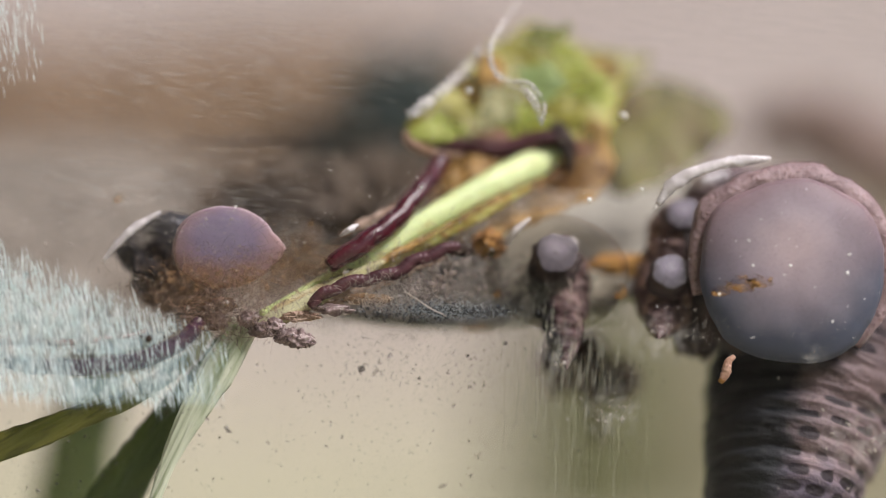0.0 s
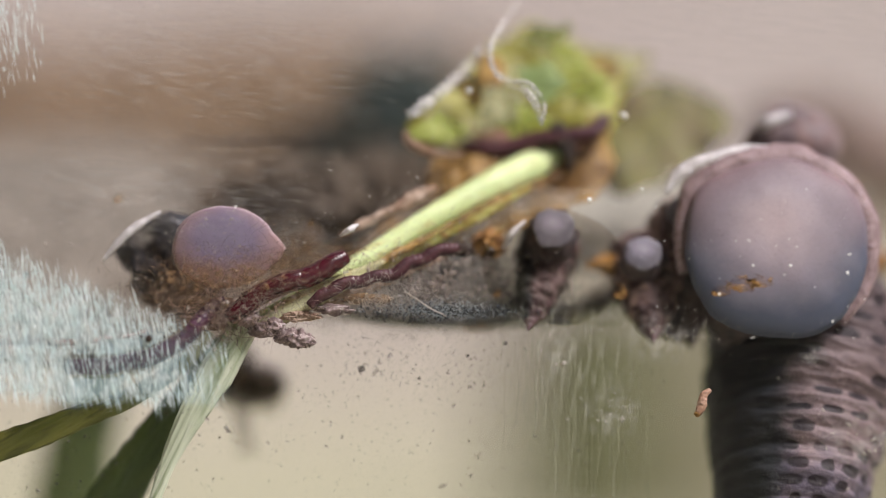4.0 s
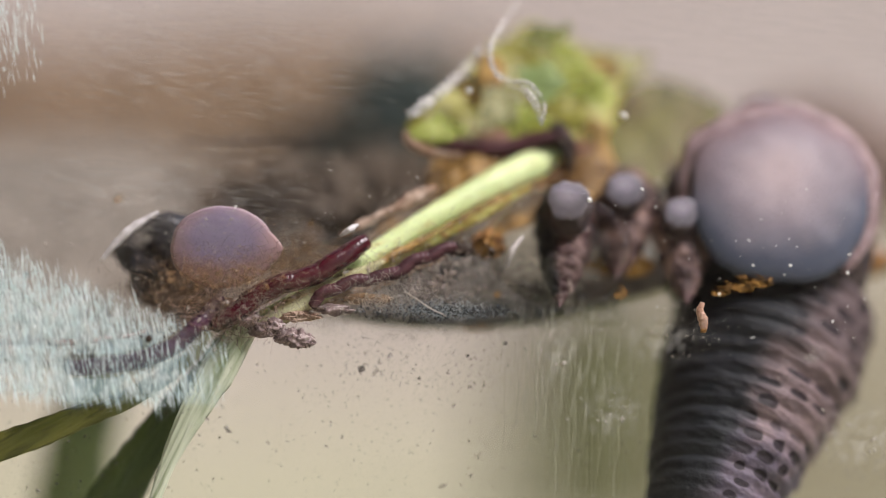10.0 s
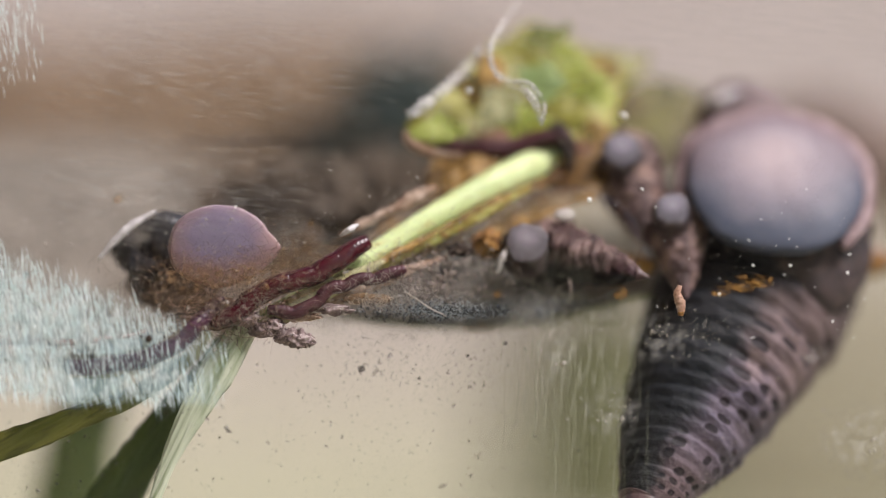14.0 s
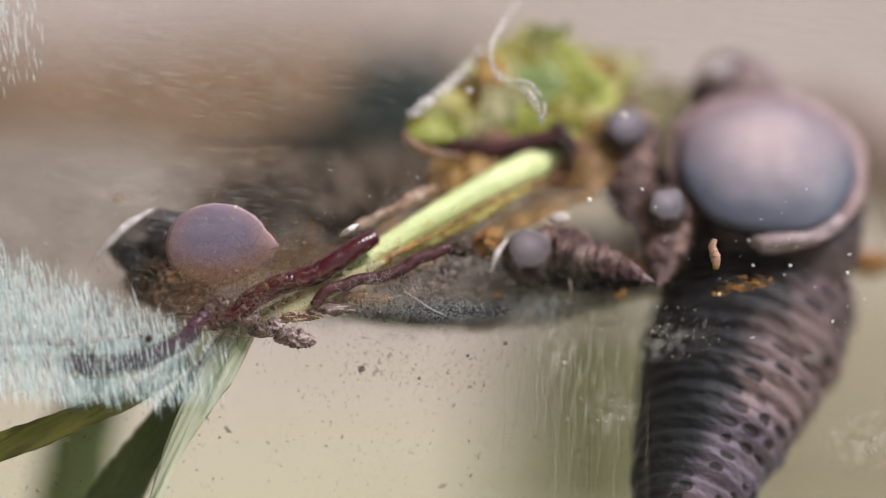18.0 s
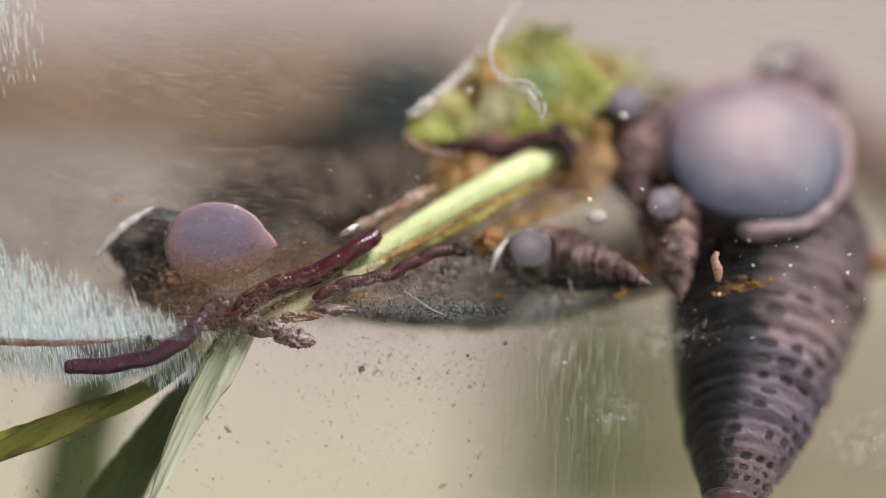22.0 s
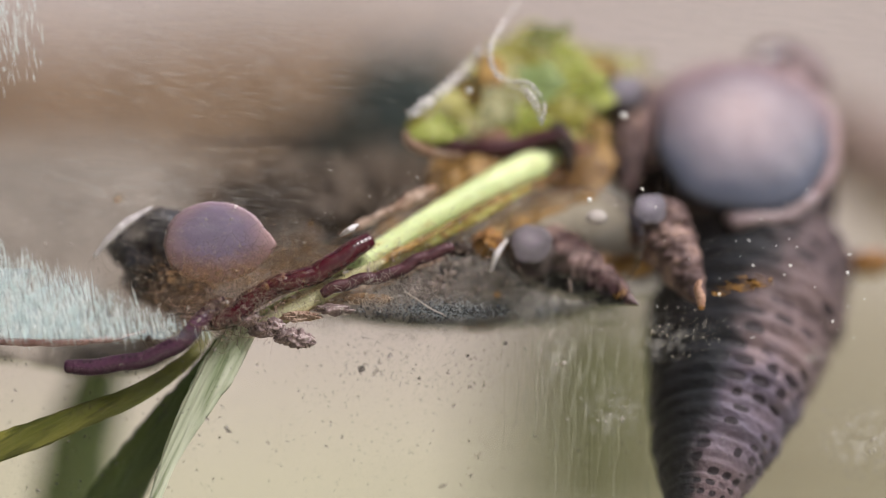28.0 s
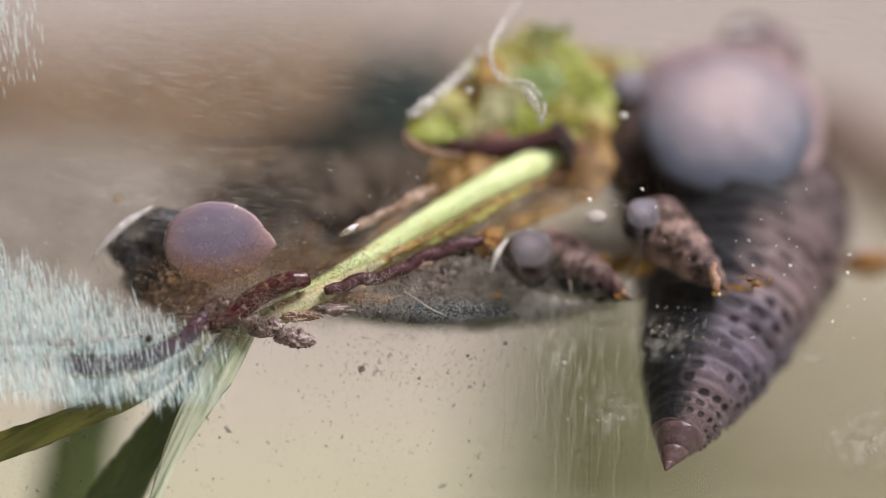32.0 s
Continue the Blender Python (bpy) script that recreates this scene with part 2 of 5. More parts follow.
M_STALK_GREEN = mat("soft_green_stalk", (0.10, 0.15, 0.05), (0.18, 0.235, 0.09), 200, 0.6, 0.2, stretch=(1, 1, 0.2))
M_STEM_EDGE = mat("yellowed_stem_edge", (0.40, 0.36, 0.075), (0.58, 0.60, 0.19), 500, 0.5, 0.5, c3=(0.34, 0.17, 0.045))
M_PALEBLADE = mat("bleached_green_stalk", (0.30, 0.38, 0.20), (0.78, 0.82, 0.66), 1900, 0.55, 0.8, stretch=(1, 1, 0.045), fine=3400, turn=25.9)
M_LEAF = mat("green_leaf", (0.17, 0.155, 0.016), (0.44, 0.42, 0.06), 110, 0.5, 0.2, c3=(0.27, 0.19, 0.035), fine=150)
M_LEAF_OLD = mat("olive_leaf", (0.15, 0.15, 0.03), (0.29, 0.275, 0.075), 300, 0.55, 0.5, c3=(0.17, 0.10, 0.035), fine=900, alpha=0.58)
M_HUSK_THIN = mat("thin_orange_husk", (0.26, 0.135, 0.036), (0.50, 0.31, 0.09), 300, 0.5, 0.5, c3=(0.19, 0.10, 0.03), fine=1100, alpha=(0.25, 0.92))
M_ROT = mat("maroon_brown_rot", (0.085, 0.036, 0.024), (0.25, 0.125, 0.07), 520, 0.6, 0.7, c3=(0.14, 0.05, 0.03), fine=1800)
M_LEAF_DARK = mat("dark_leaf_patch", (0.10, 0.14, 0.014), (0.20, 0.24, 0.03), 300, 0.5, 0.2, alpha=(0.1, 0.8))
M_AQUA = mat("pale_green_leaf_patch", (0.32, 0.46, 0.18), (0.50, 0.64, 0.32), 160, 0.5, 0.1, alpha=(0.45, 0.95))
M_LIME = mat("lime_leaf_patch", (0.34, 0.42, 0.05), (0.52, 0.58, 0.15), 300, 0.5, 0.3, c3=(0.45, 0.5, 0.13), alpha=(0.3, 0.95))
M_HUSK = mat("orange_brown_husk", (0.22, 0.09, 0.025), (0.46, 0.24, 0.06), 620, 0.65, 0.9, c3=(0.12, 0.05, 0.02), fine=2400)
M_AMBER = mat("amber_rot", (0.42, 0.20, 0.04), (0.72, 0.42, 0.12), 620, 0.5, 0.6, c3=(0.30, 0.13, 0.03), fine=2400)
M_HUSK_PALE = mat("pale_rotten_husk", (0.30, 0.18, 0.11), (0.58, 0.44, 0.34), 700, 0.5, 0.8, c3=(0.17, 0.07, 0.04))
M_KNOT = mat("dark_rotten_knot", (0.018, 0.010, 0.007), (0.06, 0.035, 0.02), 900, 0.7, 0.8)
M_WORM = mat("maroon_worm", (0.022, 0.002, 0.006), (0.070, 0.006, 0.013), 700, 0.24, 0.12, c3=(0.040, 0.004, 0.010), fine=5200, coat=0.5, sss=0.1)
M_WORM_DARK = mat("dark_purple_worm", (0.034, 0.007, 0.012), (0.080, 0.020, 0.028), 300, 0.48, 0.08, fine=5200, coat=0.05)
M_WORM_PURPLE = mat("purple_worm", (0.040, 0.012, 0.030), (0.105, 0.042, 0.080), 400, 0.35, 0.15, fine=5200, coat=0.2)
M_FLUFF = mat("brown_fluff", (0.27, 0.165, 0.085), (0.52, 0.34, 0.18), 1500, 0.9, 0.3, alpha=0.45)
M_MOULD = mat("soft_mould", (0.24, 0.165, 0.125), (0.48, 0.35, 0.28), 900, 0.9, 0.3, alpha=0.30)
M_MOULD_ORANGE = mat("orange_mould", (0.36, 0.19, 0.075), (0.55, 0.33, 0.16), 900, 0.9, 0.3, alpha=0.30)
M_MOULD_PALE = mat("pale_mould", (0.42, 0.32, 0.27), (0.68, 0.57, 0.50), 900, 0.9, 0.3, alpha=0.34)
M_SILT = mat("slate_silt_speck", (0.035, 0.048, 0.060), (0.11, 0.12, 0.125), 900, 0.8, 0.3, alpha=0.42)
M_SILT_FILL = mat("grey_olive_fill", (0.30, 0.285, 0.24), (0.50, 0.47, 0.41), 900, 0.8, 0.3, alpha=0.34)
M_HAIR_BLUE = mat("blue_grey_hair", (0.30, 0.35, 0.37), (0.50, 0.54, 0.55), 1500, 0.7, 0.2, alpha=0.7)
M_FIBRE = mat("pale_fibre", (0.40, 0.36, 0.31), (0.62, 0.57, 0.51), 1500, 0.7, 0.2, alpha=0.7)
M_WHITE = mat("white_fibre", (0.78, 0.76, 0.72), (0.90, 0.88, 0.86), 1500, 0.4, 0.2, c3=(0.7, 0.68, 0.64), alpha=(0.03, 0.42))
# white stand-in for wet highlights: the glint is colour, not a reflection
M_GLINT = mat("white_glint_paint", (0.70, 0.66, 0.66), (0.92, 0.89, 0.90), 900, 0.15, 0.15, c3=(0.72, 0.68, 0.68), coat=0.6, alpha=(0.7, 1.0))
M_THREAD = mat("pinkish_thread", (0.36, 0.25, 0.21), (0.62, 0.48, 0.42), 1500, 0.7, 0.2, alpha=0.5)
M_CRUMB = mat("dark_detritus", (0.10, 0.062, 0.058), (0.36, 0.27, 0.26), 1400, 0.6, 0.5, c3=(0.56, 0.48, 0.46), fine=3200)
M_DRIFT = mat("brown_drift_clump", (0.20, 0.15, 0.12), (0.38, 0.30, 0.245), 700, 0.9, 0.8, c3=(0.30, 0.24, 0.19), fine=2400, alpha=(0.08, 0.55))
M_FLECK = mat("dark_fleck", (0.07, 0.06, 0.05), (0.2, 0.175, 0.15), 3000, 0.8, 0.2, alpha=0.6)
M_FAINT = mat("faint_fleck", (0.08, 0.07, 0.058), (0.20, 0.175, 0.15), 3000, 0.8, 0.2, alpha=0.42)
M_SMEAR = mat("dried_smear", (0.58, 0.55, 0.52), (0.75, 0.72, 0.69), 4200, 0.7, 0.2, fine=9000, alpha=(-0.03, 0.085), stretch=(0.14, 1, 1), turn=4, uv_fade=True)
M_GRIME = mat("fine_grime", (0.40, 0.36, 0.30), (0.60, 0.54, 0.46), 7000, 0.8, 0.2, alpha=(-0.18, 0.08))
M_SMOKE = mat("smoky_film", (0.09, 0.08, 0.07), (0.20, 0.175, 0.15), 700, 0.8, 0.2, fine=5000, alpha=(-0.05, 0.36), stretch=(0.5, 1, 1), uv_fade=True)
M_RUB = mat("rubbed_scratches", (0.55, 0.53, 0.50), (0.78, 0.76, 0.73), 10000, 0.7, 0.2, fine=15000, alpha=(-0.18, 0.22), stretch=(0.07, 1, 1), turn=5, uv_fade=True)
M_RUB_UP = mat("rubbed_upright_scratches", (0.45, 0.45, 0.36), (0.66, 0.66, 0.54), 7000, 0.7, 0.2, fine=15000, alpha=(-0.34, 0.36), stretch=(1, 1, 0.10), turn=4, uv_fade=True)
M_MOSS_BROWN = mat("brown_moss", (0.080, 0.060, 0.042), (0.26, 0.20, 0.145), 500, 0.9, 0.6)
M_ORANGE = mat("rust_fleck", (0.38, 0.17, 0.03), (0.62, 0.34, 0.08), 1600, 0.8, 0.5, alpha=(-0.2, 0.45))
# streak and haze colours carry the window's reflection
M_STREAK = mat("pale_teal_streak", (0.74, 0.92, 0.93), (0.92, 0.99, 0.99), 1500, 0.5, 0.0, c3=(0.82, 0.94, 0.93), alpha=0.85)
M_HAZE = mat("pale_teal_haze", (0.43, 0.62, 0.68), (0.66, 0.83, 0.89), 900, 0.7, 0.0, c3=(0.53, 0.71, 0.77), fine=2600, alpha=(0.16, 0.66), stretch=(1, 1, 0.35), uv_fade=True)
M_SCUFF = mat("white_scuff", (0.6, 0.58, 0.54), (0.82, 0.8, 0.76), 1800, 0.7, 0.2, alpha=(-0.10, 0.30), uv_fade=True)
M_SPECK = mat("bright_speck", (0.9, 0.9, 0.88), (0.97, 0.97, 0.95), 3000, 0.15, 0.0, c3=(0.9, 0.9, 0.88), coat=0.5)
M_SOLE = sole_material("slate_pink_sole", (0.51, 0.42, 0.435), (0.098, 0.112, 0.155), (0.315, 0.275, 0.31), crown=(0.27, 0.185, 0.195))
M_SOLE_LEFT = sole_material("mauve_sole", (0.25, 0.215, 0.30), (0.33, 0.215, 0.215), (0.245, 0.20, 0.285), 0.30)
M_SOLE_SMALL = sole_material("blue_grey_sole", (0.60, 0.57, 0.65), (0.22, 0.205, 0.24), (0.39, 0.36, 0.43), 0.6, grain=0.5)
M_MANTLE = mat("pink_mantle", (0.24, 0.165, 0.172), (0.39, 0.285, 0.29), 700, 0.5, 0.4, c3=(0.2, 0.13, 0.13), sss=0.3)
M_FLAP = mat("lilac_mantle", (0.26, 0.20, 0.21), (0.41, 0.33, 0.34), 700, 0.45, 0.3, c3=(0.24, 0.18, 0.19), sss=0.3)
M_FLESH = mat("dark_snail_flesh", (0.018, 0.014, 0.016), (0.075, 0.052, 0.052), 800, 0.6, 0.2, c3=(0.08, 0.05, 0.04), fine=2500)
M_FLESH_BLUE = mat("blue_black_flesh", (0.008, 0.012, 0.020), (0.085, 0.075, 0.070), 420, 0.5, 0.3, c3=(0.03, 0.028, 0.04), fine=1500, alpha=(1.3, 0.1))
M_HEAD = mat("mauve_brown_snout", (0.10, 0.070, 0.076), (0.22, 0.162, 0.165), 500, 0.5, 0.4, c3=(0.19, 0.10, 0.085), fine=1500)
# last three zones are darkened in colour for the shade under the sole
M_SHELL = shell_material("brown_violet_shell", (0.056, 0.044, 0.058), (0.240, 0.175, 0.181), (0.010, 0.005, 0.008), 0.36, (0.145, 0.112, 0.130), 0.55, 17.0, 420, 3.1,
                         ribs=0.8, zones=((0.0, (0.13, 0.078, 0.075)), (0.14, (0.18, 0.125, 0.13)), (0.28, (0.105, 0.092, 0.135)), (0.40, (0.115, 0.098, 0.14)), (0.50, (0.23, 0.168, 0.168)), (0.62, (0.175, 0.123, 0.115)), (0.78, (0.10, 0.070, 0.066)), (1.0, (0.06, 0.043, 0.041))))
M_APEX = mat("red_brown_apex", (0.070, 0.040, 0.044), (0.175, 0.108, 0.102), 420, 0.4, 0.2, c3=(0.055, 0.035, 0.045), fine=1500)
M_FRINGE = mat("algae_fringe", (0.060, 0.048, 0.055), (0.20, 0.155, 0.16), 1500, 0.9, 0.5, fine=5000, alpha=0.85)
M_SHELL_SMALL = shell_material("pink_brown_shell", (0.040, 0.013, 0.017), (0.28, 0.192, 0.185), (0.016, 0.007, 0.008), 0.84, (0.095, 0.056, 0.056), 0.53, 9.0, 900, ribs=0.35)
M_SHELL_DARK = shell_material("black_brown_shell", (0.018, 0.021, 0.034), (0.095, 0.074, 0.076), (0.010, 0.009, 0.012), 0.5)
M_SHELL_RUST = shell_material("rusty_shell", (0.050, 0.029, 0.028), (0.39, 0.265, 0.22), (0.018, 0.009, 0.008), 0.84, (0.15, 0.098, 0.090), None, 8.0, 800, ribs=0.35)
M_LARVA = mat("peach_grub", (0.42, 0.22, 0.14), (0.62, 0.40, 0.29), 1200, 0.5, 0.5)


# ---------- mesh helpers ----------
def bm_of(verts, faces, uvs=None):
    bm = bmesh.new()
    vs = [bm.verts.new(v) for v in verts]
    for f in faces:
        try:
            bm.faces.new([vs[i] for i in f]).smooth = True
        except ValueError:
            pass
    if uvs is not None:
        bm.verts.index_update()
        lay = bm.loops.layers.uv.new("UVMap")
        for f in bm.faces:
            for lp in f.loops:
                lp[lay].uv = uvs[lp.vert.index]
    return bm


def mesh_of(name, bm, material):
    me = bpy.data.meshes.new(name)
    bm.to_mesh(me)
    bm.free()
    me.materials.append(material)
    return me


def part(name, bm, material, parent, label="", shift=True):
    """Links bm as one mesh under a thing or a part. shift: bm is in world places, not in the thing's own."""
    if shift:
        base = Vector(parent.get("base", (0, 0, 0)))
        bmesh.ops.translate(bm, verts=bm.verts, vec=-base)
    ob = new(name, mesh_of(name, bm, material))
    ob.parent = parent
    if "base" in parent:
        ob["base"] = parent["base"]
    return tagged(ob, label)


def thing(name, label, category, group="", at=None, kind=""):
    ob = new(name)
    ob.empty_display_size = 0.001
    if at is not None:
        ob.location = at
        ob["base"] = tuple(at)
    return tagged(ob, label, category, group, kind)


def solo(name, bm, material, label, category, group="", kind="", at=None):
    """A thing of one mesh; its origin lies at its middle."""
    if at is None:
        at = sum((v.co for v in bm.verts), Vector()) / len(bm.verts)
    bmesh.ops.translate(bm, verts=bm.verts, vec=-at)
    ob = new(name, mesh_of(name, bm, material))
    ob.location = at
    return tagged(ob, label, category, group, kind)


def spline(pts, n):
    """n + 1 places evenly along a smooth curve through pts."""
    P = [Vector(p) for p in pts]
    P = [2 * P[0] - P[1]] + P + [2 * P[-1] - P[-2]]
    fine = []
    for i in range(1, len(P) - 2):
        a, b, c, d = P[i - 1:i + 3]
        for k in range(16):
            t = k / 16
            fine.append(0.5 * (2 * b + (c - a) * t + (2 * a - 5 * b + 4 * c - d) * t * t + (3 * b - a - 3 * c + d) * t ** 3))
    fine.append(P[-2])
    run = [0.0]
    for a, b in zip(fine, fine[1:]):
        run.append(run[-1] + (b - a).length)
    out = []
    for k in range(n + 1):
        s = run[-1] * k / n
        i = min(max(int(np.searchsorted(run, s)) - 1, 0), len(fine) - 2)
        f = (s - run[i]) / max(run[i + 1] - run[i], 1e-12)
        out.append(fine[i].lerp(fine[i + 1], f))
    return out


def tube(pts, radii, sides=10, n=24, flat=1.0, rough=0.0, seed=0, ridges=0):
    """A closed tapering tube along a curve; flat squeezes it in depth."""
    C = spline(pts, n)
    verts, faces, uvs = [], [], []
    for i, c in enumerate(C):
        d = (C[min(i + 1, n)] - C[max(i - 1, 0)]).normalized()
        side = d.cross(Vector((0, 1, 0))).normalized()
        back = side.cross(d).normalized()
        f = i / n * (len(radii) - 1)
        k = min(int(f), len(radii) - 2)
        r = radii[k] + (radii[k + 1] - radii[k]) * (f - k)
        for j in range(sides):
            a = 2 * math.pi * j / sides
            q = 1 + rough * noise.noise(Vector((i * 0.35 + seed, j * 0.9, seed * 1.7)))
            if ridges:
                q *= 1 + 0.08 * math.cos(ridges * a)
            verts.append(c + (side * math.cos(a) + back * math.sin(a) * flat) * r * q)
    for i in range(n):
        for j in range(sides):
            a, b = i * sides + j, i * sides + (j + 1) % sides
            faces.append((a, b, b + sides, a + sides))
    faces.append(tuple(range(sides - 1, -1, -1)))
    faces.append(tuple(n * sides + j for j in range(sides)))
    return bm_of(verts, faces)


def blob(centre, radii, rough=0.2, freq=1.5, seed=0, level=3):
    """A lumpy rounded mass."""
    bm = bmesh.new()
    bmesh.ops.create_icosphere(bm, subdivisions=level, radius=1)
    for v in bm.verts:
        n = v.co.copy()
        q = 1 + rough * (noise.noise(n * freq + Vector((seed, seed * 2, 0))) + 0.5 * noise.noise(n * freq * 3 + Vector((0, seed, seed))))
        v.co = Vector(centre) + Vector((n.x * radii[0], n.y * radii[1], n.z * radii[2])) * q
    for f in bm.faces:
        f.smooth = True
    return bm


def joined(bms):
    """Several meshes in one; for what nobody could count."""
    verts, faces = [], []
    for b in bms:
        b.verts.index_update()
        o = len(verts)
        verts += [v.co.copy() for v in b.verts]
        faces += [tuple(o + v.index for v in f.verts) for f in b.faces]
        b.free()
    return bm_of(verts, faces)


def slab(x0, x1, y0, y1, z0, z1):
    v = [(x, y, z) for x in (x0, x1) for y in (y0, y1) for z in (z0, z1)]
    f = [(0, 1, 3, 2), (4, 6, 7, 5), (0, 4, 5, 1), (2, 3, 7, 6), (0, 2, 6, 4), (1, 5, 7, 3)]
    bm = bm_of(v, f)
    bmesh.ops.recalc_face_normals(bm, faces=bm.faces)
    for q in bm.faces:
        q.smooth = False
    return bm


def sheet(outline, d0, d1, crumple, seed, rings=14, thick=0.12, middle=None, side_d=0.0):
    """A crumpled leaf within an outline of plan units, with thickness; its depth runs from d0 (low) to d1 (high)."""
    pts = spline([(u, v, 0) for u, v in outline + outline[:1]], 72)[:-1]
    c = Vector((*middle, 0)) if middle else sum(pts, Vector()) / len(pts)
    lo, hi = max(p.y for p in pts), min(p.y for p in pts)
    verts, faces = [], []
    n = len(pts)
    for side in (0, 1):
        for k in range(rings + 1):
            for p in pts:
                q = c.lerp(p, (k / rings) if k else 0.004)
                if k == rings:
                    q = q + Vector((noise.noise(q * 0.05) * 9, noise.noise(q * 0.05 + Vector((7, 3, 0))) * 9, 0))
                d = d0 + (d1 - d0) * (lo - q.y) / (lo - hi)
                d += side_d * (q.x - c.x) / 400
                s = Vector((q.x, q.y, seed * 31.0))
                d += crumple * (noise.noise(s * 0.012) + 0.35 * noise.noise(s * 0.035) + 0.06 * noise.noise(s * 0.09))
                verts.append(W(q.x, q.y, d + side * thick))
    m = (rings + 1) * n
    for k in range(rings):
        for j in range(n):
            a, b = k * n + j, k * n + (j + 1) % n
            faces.append((a, a + n, b + n, b))
            faces.append((m + a, m + b, m + b + n, m + a + n))
    for j in range(n):
        a, b = rings * n + j, rings * n + (j + 1) % n
        faces.append((a, m + a, m + b, b))
    return bm_of(verts, faces)


# ---------- the setting: table, wall, glass tank ----------
tagged(solo("table", slab(-0.45, 0.9, -0.45, 0.55, -0.75, 0.0), M_TABLE, "", "", kind="structure"), "plain cream counter under the glass tank", "table")
tagged(solo("wall_north", slab(-1.2, 1.2, 0.55, 0.60, -0.75, 1.2), M_WALL, "", "", kind="structure"), "pale pinkish plaster wall behind the tank", "wall")
# two unseen panels added to keep sky light off the left and front
tagged(solo("light_block_west", slab(-0.50, -0.45, -1.0, 0.55, -0.75, 1.2), mat("brown_panel", (0.10, 0.07, 0.05), (0.16, 0.115, 0.08), 8, 0.6, 0.1), "", "", kind="structure"), "unseen dark panel added to block light from one side", "wall")
tagged(solo("light_block_south", slab(-0.45, 0.30, -0.75, -0.70, -0.75, 1.2), mat("drab_panel", (0.20, 0.17, 0.15), (0.28, 0.24, 0.21), 8, 0.8, 0.1), "", "", kind="structure"), "unseen drab panel added opposite to cut the front light", "wall")
tagged(solo("floor", slab(-1.5, 2.5, -2.0, 1.0, -0.80, -0.75), mat("brown_floor", (0.14, 0.10, 0.07), (0.22, 0.16, 0.11), 5, 0.6, 0.1), "", "", kind="structure"), "plain brown floor of the room", "floor")
tank = thing("glass_tank", "small clear glass tank with dirty, scuffed walls", "tank", at=Vector((0, 0.045, 0)))
for nm, box in (("front_pane", (-0.062, 0.062, 0.0, 0.0006, 0.0, 0.085)), ("back_pane", (-0.062, 0.062, 0.0894, 0.09, 0.0, 0.085)),
                ("side_pane", (-0.0626, -0.062, 0.0, 0.09, 0.0, 0.085)), ("side_pane", (0.062, 0.0626, 0.0, 0.09, 0.0, 0.085)),
                ("base_pane", (-0.062, 0.062, 0.0006, 0.0894, 0.0002, 0.0012))):
    g = part(nm, slab(*box), M_GLASS, tank, "clear glass pane")
    g.visible_shadow = False

# driftwood and moss far back in the tank
log_bm = tube([W(-420, 215, 80), W(0, 200, 80), W(330, 192, 80), W(620, 185, 80), W(900, 205, 80), W(1200, 260, 80)],
              [U(160, 80), U(125, 80), U(120, 80), U(140, 80), U(110, 80), U(30, 80)], 22, 60, 0.3, 0.3, 3)
solo("driftwood", log_bm, M_LOG, "brown waterlogged driftwood lying at the back of the tank", "driftwood")
for i, (u, v, d, a, b) in enumerate(((600, 295, 38, 110, 110), (690, 190, 50, 120, 62), (560, 350, 32, 110, 65), (860, 330, 30, 130, 50), (735, 230, 44, 70, 60), (500, 345, 20, 140, 60), (600, 375, 15, 90, 45), (440, 330, 26, 80, 45), (730, 125, 52, 100, 42), (690, 325, 26, 90, 60))):
    bms = []
    for k in range(60):
        q = Vector((random.gauss(0, 0.45), random.gauss(0, 0.4), random.gauss(0, 0.45)))
        p = W(u + q.x * a, v - q.z * b, d + q.y * 6)
        bms.append(blob(p, [U(random.uniform(12, 26), d)] * 3, 0.5, 2.0, k + i * 70, 1))
    solo("moss_clump", joined(bms), M_MOSS_TEAL if i in (1, 4, 8) else M_MOSS_BROWN if i > 4 else M_MOSS, "dark green-black moss tuft at the back of the tank", "moss", "moss tufts in the tank")

solo("driftwood", tube([W(1320, 240, 46), W(1410, 222, 46), W(1510, 262, 46), W(1640, 330, 46), W(1760, 400, 46)], [U(30, 46), U(62, 46), U(74, 46), U(90, 46), U(90, 46)], 18, 30, 0.7, 0.4, 9),
     mat("pinkish_brown_wood", (0.17, 0.115, 0.09), (0.32, 0.235, 0.20), 120, 0.8, 0.5), "pinkish brown stub of driftwood at the back of the tank", "driftwood")

